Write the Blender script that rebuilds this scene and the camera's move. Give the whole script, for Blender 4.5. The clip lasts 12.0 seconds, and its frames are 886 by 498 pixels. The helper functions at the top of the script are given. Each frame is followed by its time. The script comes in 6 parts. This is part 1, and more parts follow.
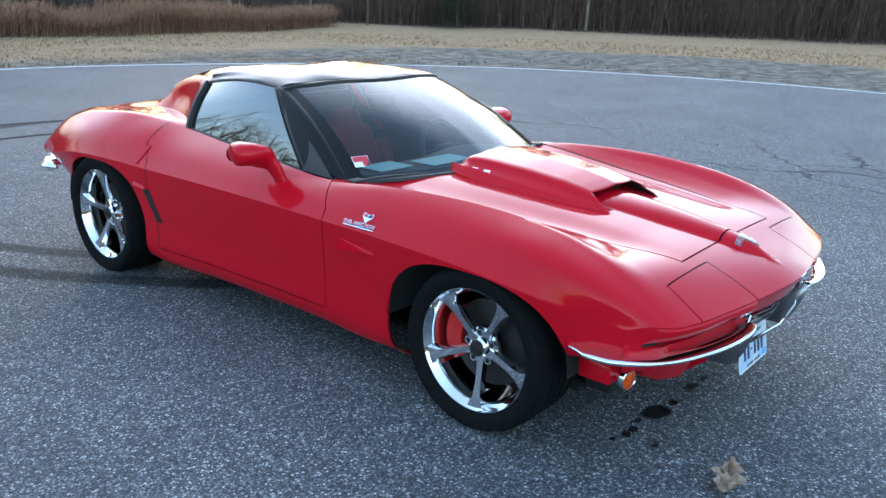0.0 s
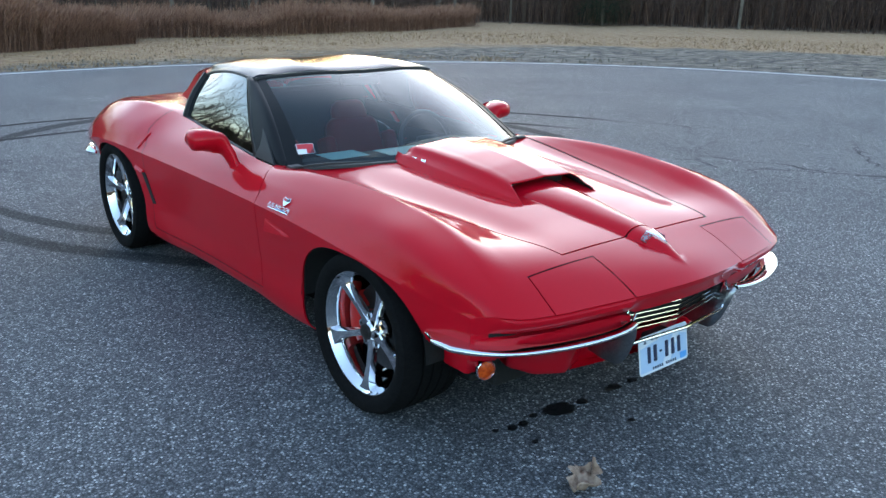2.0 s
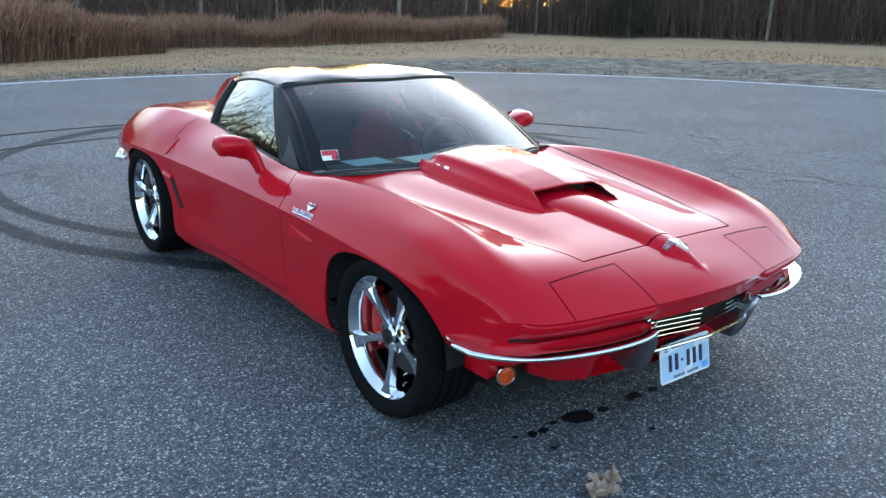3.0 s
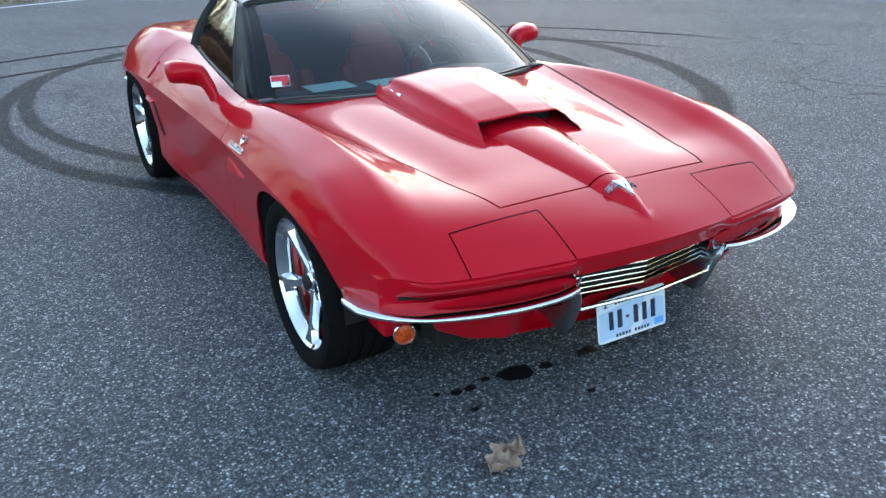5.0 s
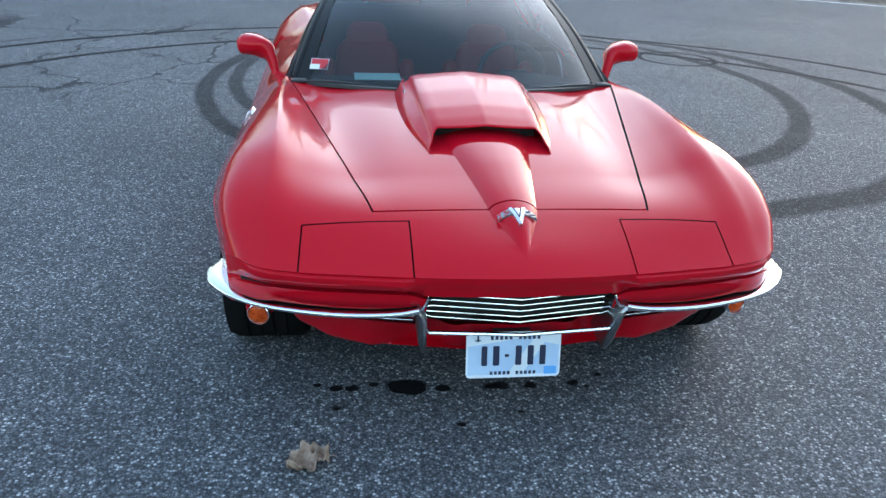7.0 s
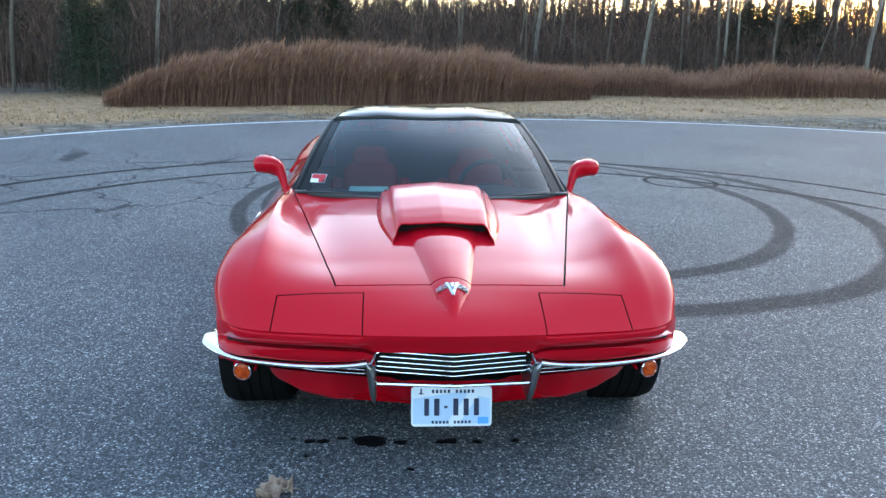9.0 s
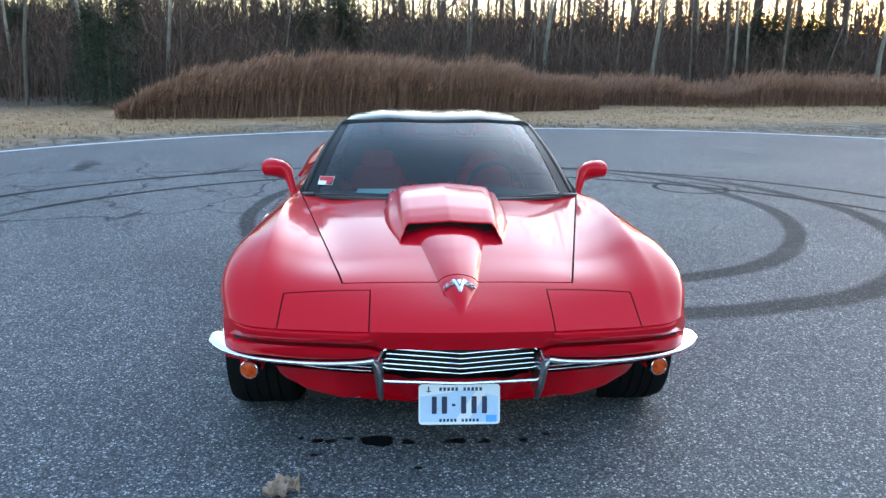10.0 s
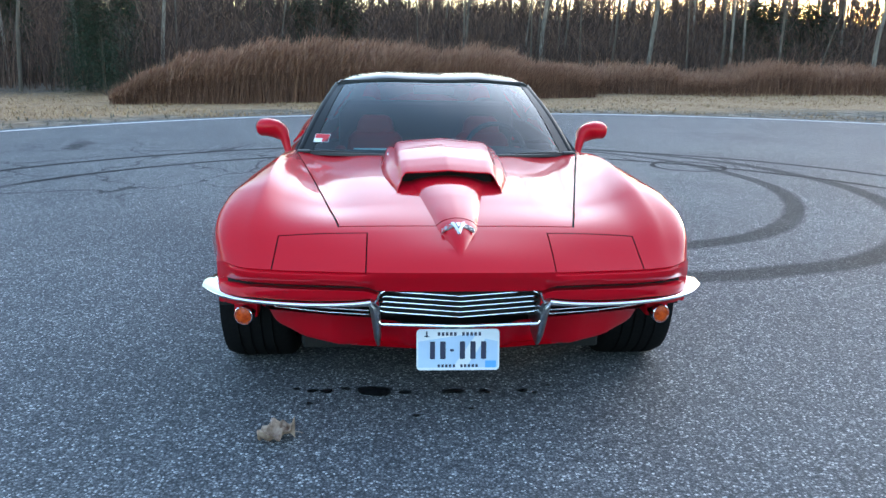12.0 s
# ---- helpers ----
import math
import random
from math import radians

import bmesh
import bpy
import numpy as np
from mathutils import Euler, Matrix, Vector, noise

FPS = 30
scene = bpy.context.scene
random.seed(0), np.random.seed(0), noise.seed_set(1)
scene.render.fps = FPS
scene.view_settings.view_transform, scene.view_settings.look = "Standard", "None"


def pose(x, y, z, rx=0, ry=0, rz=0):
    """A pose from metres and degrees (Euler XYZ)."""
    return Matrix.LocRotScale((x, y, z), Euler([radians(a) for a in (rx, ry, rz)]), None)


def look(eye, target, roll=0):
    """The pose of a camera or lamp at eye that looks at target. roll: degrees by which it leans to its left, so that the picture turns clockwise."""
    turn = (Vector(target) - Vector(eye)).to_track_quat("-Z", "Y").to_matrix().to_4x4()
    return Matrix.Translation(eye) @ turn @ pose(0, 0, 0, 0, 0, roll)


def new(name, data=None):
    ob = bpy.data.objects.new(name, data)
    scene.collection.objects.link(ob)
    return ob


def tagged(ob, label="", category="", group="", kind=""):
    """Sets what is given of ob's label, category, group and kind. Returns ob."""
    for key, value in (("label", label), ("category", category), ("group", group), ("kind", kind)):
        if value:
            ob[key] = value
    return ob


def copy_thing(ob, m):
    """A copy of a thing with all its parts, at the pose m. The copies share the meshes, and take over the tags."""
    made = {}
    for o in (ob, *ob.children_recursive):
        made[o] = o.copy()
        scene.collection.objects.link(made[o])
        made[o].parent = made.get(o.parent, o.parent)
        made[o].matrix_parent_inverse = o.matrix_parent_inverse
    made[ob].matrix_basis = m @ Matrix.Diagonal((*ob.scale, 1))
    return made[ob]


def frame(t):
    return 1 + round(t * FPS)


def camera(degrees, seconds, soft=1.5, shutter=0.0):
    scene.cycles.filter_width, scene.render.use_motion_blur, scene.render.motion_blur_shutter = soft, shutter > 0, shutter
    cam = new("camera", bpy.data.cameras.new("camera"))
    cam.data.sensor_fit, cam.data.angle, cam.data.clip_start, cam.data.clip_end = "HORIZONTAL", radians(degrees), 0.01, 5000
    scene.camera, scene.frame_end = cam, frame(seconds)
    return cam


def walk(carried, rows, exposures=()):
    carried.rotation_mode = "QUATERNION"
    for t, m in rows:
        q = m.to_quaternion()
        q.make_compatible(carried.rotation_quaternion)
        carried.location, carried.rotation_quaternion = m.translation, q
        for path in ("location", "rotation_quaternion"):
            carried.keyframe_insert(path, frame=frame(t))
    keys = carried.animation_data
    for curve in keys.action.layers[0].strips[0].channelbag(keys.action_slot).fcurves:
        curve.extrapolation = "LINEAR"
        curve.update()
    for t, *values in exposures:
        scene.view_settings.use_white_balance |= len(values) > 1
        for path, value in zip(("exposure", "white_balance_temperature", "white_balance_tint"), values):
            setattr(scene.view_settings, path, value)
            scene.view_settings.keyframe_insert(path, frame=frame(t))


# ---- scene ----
cam = camera(57.35, 12.0, soft=1.5)

# seconds, eye x y z, heading, pitch, roll
PATH = (
    (0, -3.162, -1.681, 1.583, -50.54, -17.21, 1.79),
    (0.5, -2.883, -1.897, 1.575, -46.94, -19.49, 1.13),
    (1, -2.657, -2.079, 1.594, -44.94, -19.42, 1.85),
    (1.5, -2.540, -2.311, 1.572, -40.62, -18.67, 1.57),
    (2, -2.507, -2.415, 1.570, -39.44, -17.48, 0.87),
    (2.5, -2.515, -2.423, 1.562, -38.90, -16.83, 0.91),
    (2.7, -2.521, -2.429, 1.563, -38.32, -16.70, 0.94),
    (4.3, -2.291, -2.470, 1.523, -34.41, -19.37, -0.36),
    (4.5, -2.138, -2.477, 1.532, -32.99, -21.69, -0.90),
    (5, -1.775, -2.558, 1.582, -29.49, -23.23, -1.29),
    (5.5, -1.360, -2.682, 1.582, -23.25, -22.82, 0.53),
    (6, -1.040, -2.710, 1.560, -19.65, -22.32, 2.51),
    (6.5, -0.772, -2.787, 1.537, -12.15, -21.19, 2.05),
    (7, -0.545, -2.907, 1.571, -7.98, -23.09, 2.45),
    (7.2, -0.495, -3.008, 1.591, -7.23, -22.14, 1.75),
    (8.8, -0.248, -3.529, 1.587, -4.15, -14.65, 1.02),
    (9, -0.242, -3.539, 1.579, -4.02, -13.98, 1.17),
    (9.5, -0.231, -3.543, 1.557, -3.53, -14.00, 0.96),
    (10, -0.228, -3.539, 1.520, -3.25, -13.14, 0.71),
    (10.5, -0.215, -3.523, 1.444, -3.38, -11.76, -0.09),
    (11, -0.220, -3.519, 1.385, -3.06, -11.35, -0.14),
    (11.5, -0.229, -3.522, 1.331, -3.11, -12.15, 0.19),
    (12, -0.235, -3.522, 1.322, -3.57, -13.58, 0.85),
)


def sight(x, y, z, heading, pitch, roll):
    """A camera pose from a place and a line of sight: heading to the left of +y, pitch up, in degrees."""
    h, p = radians(heading), radians(pitch)
    ahead = Vector((-math.sin(h) * math.cos(p), math.cos(h) * math.cos(p), math.sin(p)))
    return look((x, y, z), Vector((x, y, z)) + ahead, roll)


# seconds, stops by which the lens opens, white balance in kelvin and tint
EXPOSURES = ((0, 3.72, 6500, 10), (0.5, 3.72, 6520, 10), (1.0, 3.58, 6540, 10), (1.5, 3.38, 6560, 10), (2.5, 3.46, 6640, 10), (4.3, 3.58, 6850, 10), (5.5, 3.52, 6950, 10), (6.5, 3.42, 6900, 10), (7.0, 3.54, 6780, 10), (9.0, 3.75, 6560, 10), (10.5, 3.69, 6530, 10), (12.0, 3.74, 6500, 10))
walk(cam, [(row[0], sight(*row[1:])) for row in PATH], EXPOSURES)
# ---- light ----
SUN_TURN, SUN_RISE = 38.0, 3.2    # degrees: clockwise from +y, above the horizon
world = bpy.data.worlds.new("evening_sky")
world.use_nodes = True
wn = world.node_tree.nodes
sky = wn.new("ShaderNodeTexSky")
sky.sky_type, sky.sun_disc = "NISHITA", False
sky.sun_elevation, sky.sun_rotation = radians(SUN_RISE), radians(SUN_TURN)
sky.air_density, sky.dust_density, sky.ozone_density = 1.0, 0.6, 2.0
# a thin, even veil of high cloud over the clear evening sky
veil = wn.new("ShaderNodeMix")
veil.data_type, veil.blend_type = "RGBA", "ADD"
veil.inputs["Factor"].default_value = 1.0
veil.inputs["B"].default_value = (0.145, 0.18, 0.26, 1)
world.node_tree.links.new(sky.outputs[0], veil.inputs["A"])
# the broad pale glow of hazy air round the low sun, fading to the sides and to the zenith
where = wn.new("ShaderNodeTexCoord")
toward = wn.new("ShaderNodeVectorMath")
toward.operation = "DOT_PRODUCT"
toward.inputs[1].default_value = (math.sin(radians(SUN_TURN)) * 0.99, math.cos(radians(SUN_TURN)) * 0.99, 0.12)
spread = wn.new("ShaderNodeMapRange")
spread.interpolation_type = "SMOOTHSTEP"
spread.inputs["From Min"].default_value, spread.inputs["From Max"].default_value = 0.52, 1.0
haze = wn.new("ShaderNodeMix")
haze.data_type = "RGBA"
haze.inputs["A"].default_value, haze.inputs["B"].default_value = (0, 0, 0, 1), (1.55, 1.50, 1.52, 1)
glow = wn.new("ShaderNodeMix")
glow.data_type, glow.blend_type = "RGBA", "ADD"
glow.inputs["Factor"].default_value = 1.0
for a, b in ((where.outputs["Generated"], toward.inputs[0]), (toward.outputs["Value"], spread.inputs["Value"]), (spread.outputs["Result"], haze.inputs["Factor"]), (veil.outputs["Result"], glow.inputs["A"]), (haze.outputs["Result"], glow.inputs["B"]), (glow.outputs["Result"], wn["Background"].inputs[0])):
    world.node_tree.links.new(a, b)
wn["Background"].inputs[1].default_value = 0.13
scene.world = world
sun_data = bpy.data.lights.new("sun", "SUN")
sun_data.energy, sun_data.angle, sun_data.color = 0.5, radians(12), (1.0, 0.84, 0.64)
sun = new("sun", sun_data)
sun.rotation_euler = (radians(90 - SUN_RISE), 0, radians(180 - SUN_TURN))
scene.view_settings.exposure = 3.62


# ---- materials ----
def mat(name, color, rough=0.5, metal=0.0, **more):
    m = bpy.data.materials.new(name)
    m.use_nodes = True
    b = m.node_tree.nodes["Principled BSDF"]
    b.inputs["Base Color"].default_value = (*color, 1)
    b.inputs["Roughness"].default_value, b.inputs["Metallic"].default_value = rough, metal
    for key, value in more.items():
        b.inputs[key.replace("_", " ")].default_value = value
    return m


def node(m, kind, **sets):
    n = m.node_tree.nodes.new("ShaderNode" + kind)
    for key, value in sets.items():
        if key in n.inputs:
            n.inputs[key].default_value = value
        else:
            setattr(n, key, value)
    return n


def wire(m, *pairs):
    for a, b in pairs:
        m.node_tree.links.new(a, b)


def shader(m):
    return m.node_tree.nodes["Principled BSDF"]


def ramp(m, fac, stops):
    r = node(m, "ValToRGB")
    el = r.color_ramp.elements
    while len(el) < len(stops):
        el.new(0.5)
    for e, (at, c) in zip(el, stops):
        e.position, e.color = at, (*c, 1)
    wire(m, (fac, r.inputs[0]))
    return r.outputs[0]


def place(m, scale=(1, 1, 1)):
    """Object coordinates, scaled."""
    c, p = node(m, "TexCoord"), node(m, "Mapping")
    p.inputs["Scale"].default_value = scale
    wire(m, (c.outputs["Object"], p.inputs["Vector"]))
    return p.outputs[0]


def noisy(m, scale, detail=4.0, rough=0.6, vec=None):
    n = node(m, "TexNoise", Scale=scale, Detail=detail, Roughness=rough)
    wire(m, (vec or place(m), n.inputs["Vector"]))
    return n.outputs["Fac"]


def bump(m, height, strength=0.3, depth=0.01):
    b = node(m, "Bump", Strength=strength, Distance=depth)
    wire(m, (height, b.inputs["Height"]), (b.outputs[0], shader(m).inputs["Normal"]))
    return b


def grained(name, stops, scale, rough=0.7, metal=0.0, relief=0.0, detail=5.0, stretch=(1, 1, 1), depth=0.01, **more):
    """A material whose colour runs over a noise, with a little relief of the same grain."""
    m = mat(name, stops[0][1], rough, metal, **more)
    f = noisy(m, scale, detail, 0.65, place(m, stretch))
    wire(m, (ramp(m, f, stops), shader(m).inputs["Base Color"]))
    if relief:
        bump(m, f, relief, depth)
    return m


# red clear-coated paint, with a faint orange peel in the coat
PAINT = mat("red_paint", (0.48, 0.003, 0.013), 0.4, 0.0, Coat_Weight=1.0, Coat_Roughness=0.03, Coat_IOR=1.285, Specular_IOR_Level=0.02)
wire(PAINT, (ramp(PAINT, noisy(PAINT, 700, 2), ((0.3, (0.48, 0.003, 0.012)), (0.7, (0.54, 0.004, 0.015)))), shader(PAINT).inputs["Base Color"]))
pb = node(PAINT, "Bump", Strength=0.03, Distance=0.002)
wire(PAINT, (noisy(PAINT, 160, 2), pb.inputs["Height"]), (pb.outputs[0], shader(PAINT).inputs["Coat Normal"]))
BLACK_PAINT = mat("black_paint", (0.012, 0.012, 0.014), 0.09, 0, Specular_IOR_Level=0.22)
wire(BLACK_PAINT, (ramp(BLACK_PAINT, noisy(BLACK_PAINT, 500, 2), ((0.3, (0.010, 0.010, 0.012)), (0.7, (0.016, 0.016, 0.018)))), shader(BLACK_PAINT).inputs["Base Color"]))
PILLAR = grained("pillar_black", ((0.3, (0.010, 0.010, 0.011)), (0.7, (0.016, 0.016, 0.017))), 200, 0.35, Specular_IOR_Level=0.10)
TRIM = grained("black_trim", ((0.3, (0.012, 0.012, 0.013)), (0.7, (0.022, 0.022, 0.023))), 300, 0.55, relief=0.1, depth=0.001)
CAVITY = grained("dark_cavity", ((0.3, (0.006, 0.006, 0.006)), (0.7, (0.014, 0.013, 0.012))), 60, 0.9)
CHROME = mat("chrome", (0.83, 0.84, 0.86), 0.05, 1.0)
wire(CHROME, (ramp(CHROME, noisy(CHROME, 30, 4), ((0.35, (0.04,) * 3), (0.75, (0.11,) * 3))), shader(CHROME).inputs["Roughness"]))
# chrome with a darker colour, which stands for dim reflections
DIM_CHROME = grained("dimmed_chrome", ((0.3, (0.30, 0.30, 0.31)), (0.7, (0.42, 0.42, 0.43))), 90, 0.35, 1.0)
IRON = grained("brake_iron", ((0.3, (0.025, 0.023, 0.023)), (0.7, (0.06, 0.055, 0.055))), 90, 0.5, 0.8)
RUBBER = grained("tyre_rubber", ((0.3, (0.005, 0.005, 0.0055)), (0.7, (0.010, 0.0098, 0.0098))), 70, 0.9, Specular_IOR_Level=0.08, relief=0.25, depth=0.002)
CALIPER = grained("red_caliper", ((0.3, (0.45, 0.012, 0.012)), (0.7, (0.55, 0.02, 0.018))), 60, 0.35)
LEATHER = grained("red_leather", ((0.3, (0.34, 0.014, 0.014)), (0.7, (0.43, 0.022, 0.020))), 90, 0.5, relief=0.2, depth=0.002)
DASH = grained("dashboard_vinyl", ((0.3, (0.014, 0.014, 0.015)), (0.7, (0.026, 0.026, 0.027))), 200, 0.6, relief=0.15, depth=0.001)
AMBER = mat("amber_lens", (0.55, 0.07, 0.01), 0.2, 0, Specular_IOR_Level=0.3)
wire(AMBER, (ramp(AMBER, noisy(AMBER, 55, 2), ((0.3, (0.40, 0.035, 0.005)), (0.7, (0.75, 0.10, 0.012)))), shader(AMBER).inputs["Base Color"]))
WHITE = grained("white_enamel", ((0.3, (0.70, 0.73, 0.78)), (0.7, (0.78, 0.80, 0.84))), 12, 0.35)
PALE_BLUE = grained("pale_blue_enamel", ((0.3, (0.42, 0.56, 0.74)), (0.7, (0.50, 0.63, 0.80))), 12, 0.35)
INK = mat("dark_blue_ink", (0.015, 0.022, 0.06), 0.4)
BLUE = mat("blue_enamel", (0.02, 0.10, 0.36), 0.35)
STICKER_BLUE = mat("blue_sticker", (0.10, 0.38, 0.78), 0.4)
STICKER_RED = mat("red_sticker", (0.55, 0.03, 0.04), 0.45)
PAPER = mat("white_paper", (0.75, 0.76, 0.76), 0.6)
TEAL_PAPER = mat("pale_green_paper", (0.42, 0.62, 0.58), 0.6)


def glass(name, tint, gloss=1.0, least=0.045):
    """Tinted sheet glass: clear through, mirror by the angle."""
    m = bpy.data.materials.new(name)
    m.use_nodes = True
    m.node_tree.nodes.clear()
    out, mix, clear, shine, edge, steep, fres = (node(m, k) for k in ("OutputMaterial", "MixShader", "BsdfTransparent", "BsdfGlossy", "LayerWeight", "Math", "MapRange"))
    clear.inputs[0].default_value = (*tint, 1)
    shine.inputs["Roughness"].default_value = 0.01
    shine.inputs["Color"].default_value = (gloss, gloss, gloss, 1)
    # reflection rises with the angle in the same way from both sides of the sheet
    edge.inputs[0].default_value = 0.5
    steep.operation = "POWER"
    steep.inputs[1].default_value = 4.5
    fres.inputs["To Min"].default_value, fres.inputs["To Max"].default_value = least, 1.0
    wire(m, (edge.outputs["Facing"], steep.inputs[0]), (steep.outputs[0], fres.inputs[0]))
    wire(m, (fres.outputs[0], mix.inputs[0]), (clear.outputs[0], mix.inputs[1]), (shine.outputs[0], mix.inputs[2]), (mix.outputs[0], out.inputs[0]))
    return m


WINDSHIELD = glass("windshield_glass", (0.44, 0.55, 0.58))
SIDE_GLASS = glass("tinted_side_glass", (0.05, 0.06, 0.065), 1.0, 0.20)


# ---- building tools ----
def finish(bm, smooth=True):
    for f in bm.faces:
        f.smooth = smooth


def part(name, bm, material, parent=None, label="", smooth=True, sharp=40):
    """Links a bmesh as one mesh object, under a thing or a part where one is given."""
    finish(bm, smooth)
    if smooth and sharp:
        lim = radians(sharp)
        for e in bm.edges:
            if len(e.link_faces) == 2 and e.calc_face_angle(0) > lim:
                e.smooth = False
    me = bpy.data.meshes.new(name)
    bm.to_mesh(me)
    bm.free()
    for m in material if isinstance(material, (list, tuple)) else (material,):
        me.materials.append(m)
    ob = new(name, me)
    if parent is not None:
        ob.parent = parent
    if label:
        ob["label"] = label
    return ob


def box(lo, hi, bevel=0.0, seg=2, m=None):
    bm = bmesh.new()
    bmesh.ops.create_cube(bm, size=1)
    for v in bm.verts:
        v.co = Vector([lo[k] + (v.co[k] + 0.5) * (hi[k] - lo[k]) for k in range(3)])
    if bevel:
        bmesh.ops.bevel(bm, geom=bm.edges[:] + bm.verts[:], offset=bevel, segments=seg, profile=0.5, affect="EDGES")
    if m is not None:
        bm.transform(m)
    return bm


def join(*bms):
    """One bmesh of several."""
    out = bmesh.new()
    for b in bms:
        me = bpy.data.meshes.new("joined")
        b.to_mesh(me)
        b.free()
        out.from_mesh(me)
        bpy.data.meshes.remove(me)
    return out


def grid(rows, closed=False, loop=False):
    """A sheet over rows of points; closed joins each row's ends, loop joins the last row to the first."""
    bm = bmesh.new()
    vs = [[bm.verts.new(p) for p in row] for row in rows]
    n, m = len(vs), len(vs[0])
    for i in range(n if loop else n - 1):
        for j in range(m if closed else m - 1):
            q = [vs[i][j], vs[(i + 1) % n][j], vs[(i + 1) % n][(j + 1) % m], vs[i][(j + 1) % m]]
            bm.faces.new(q)
    return bm


def capped(bm):
    bmesh.ops.holes_fill(bm, edges=[e for e in bm.edges if len(e.link_faces) == 1], sides=0)
    bmesh.ops.recalc_face_normals(bm, faces=bm.faces)
    return bm


def spin(profile, n=48, axis="x"):
    """A body of revolution about x: profile of (along, radius)."""
    rows = []
    for k in range(n):
        a = 2 * math.pi * k / n
        rows.append([(p, r * math.cos(a), r * math.sin(a)) for p, r in profile])
    bm = grid(rows, loop=True)
    bmesh.ops.remove_doubles(bm, verts=bm.verts, dist=1e-6)
    bmesh.ops.recalc_face_normals(bm, faces=bm.faces)
    return bm


def spline(pts, ts):
    """A smooth curve through points whose first number is the parameter; the rest is interpolated."""
    pts = np.array(pts, float)
    t, p = pts[:, 0], pts[:, 1:]
    d = np.gradient(p, t, axis=0) if len(t) > 2 else np.repeat((p[1:] - p[:-1]) / (t[1:] - t[:-1])[:, None], 2, 0)
    out = []
    for s in np.atleast_1d(ts):
        i = int(np.clip(np.searchsorted(t, s) - 1, 0, len(t) - 2))
        h = t[i + 1] - t[i]
        u = np.clip((s - t[i]) / h, 0, 1)
        out.append((2 * u**3 - 3 * u**2 + 1) * p[i] + (u**3 - 2 * u**2 + u) * h * d[i] + (3 * u**2 - 2 * u**3) * p[i + 1] + (u**3 - u**2) * h * d[i + 1])
    return np.array(out)


def curve_through(pts, n):
    """n points along a smooth curve through points in space."""
    pts = np.array(pts, float)
    t = np.r_[0, np.cumsum(np.sqrt(np.linalg.norm(np.diff(pts, axis=0), axis=1) + 1e-9))]
    return spline(np.c_[t, pts], np.linspace(0, t[-1], n))


def sweep(path, section, scales=None, up=(0, 0, 1), caps=True):
    """A section of (across, up) carried along a path; scales: per point, a number or (across, up)."""
    path = [Vector(p) for p in path]
    rows = []
    for i, p in enumerate(path):
        t = (path[min(i + 1, len(path) - 1)] - path[max(i - 1, 0)]).normalized()
        side = t.cross(Vector(up)).normalized()
        top = side.cross(t).normalized()
        s = 1 if scales is None else scales[i]
        a, b = s if isinstance(s, (tuple, list)) else (s, s)
        rows.append([p + side * (q[0] * a) + top * (q[1] * b) for q in section])
    bm = grid(rows, closed=True)
    if caps:
        capped(bm)
    else:
        bmesh.ops.recalc_face_normals(bm, faces=bm.faces)
    return bm


def ring_section(r, n=8):
    return [(r * math.cos(2 * math.pi * k / n), r * math.sin(2 * math.pi * k / n)) for k in range(n)]


def mirrored(bm):
    out = bm.copy()
    bmesh.ops.scale(out, vec=(-1, 1, 1), verts=out.verts)
    bmesh.ops.reverse_faces(out, faces=out.faces)
    return out


def writing(text, size, material, m, parent, name="lettering", depth=0.0006):
    """Raised letters in the built-in font, as a mesh."""
    cu = bpy.data.curves.new(name, "FONT")
    cu.body, cu.size, cu.extrude, cu.align_x, cu.align_y = text, size, depth, "CENTER", "CENTER"
    tmp = bpy.data.objects.new(name, cu)
    scene.collection.objects.link(tmp)
    me = bpy.data.meshes.new_from_object(tmp.evaluated_get(bpy.context.evaluated_depsgraph_get()))
    bpy.data.objects.remove(tmp)
    me.transform(m)
    me.materials.clear()
    me.materials.append(material)
    ob = new(name, me)
    ob.parent = parent
    return ob
# ---- ground ----
PAD = (3.4, 3.2, 12.35)    # the round end of the asphalt: centre and radius


def math2(m, op, a, b=None, clamp=False):
    n = node(m, "Math", operation=op, use_clamp=clamp)
    for k, v in enumerate((a, b)):
        if v is None:
            continue
        if isinstance(v, (int, float)):
            n.inputs[k].default_value = v
        else:
            wire(m, (v, n.inputs[k]))
    return n.outputs[0]


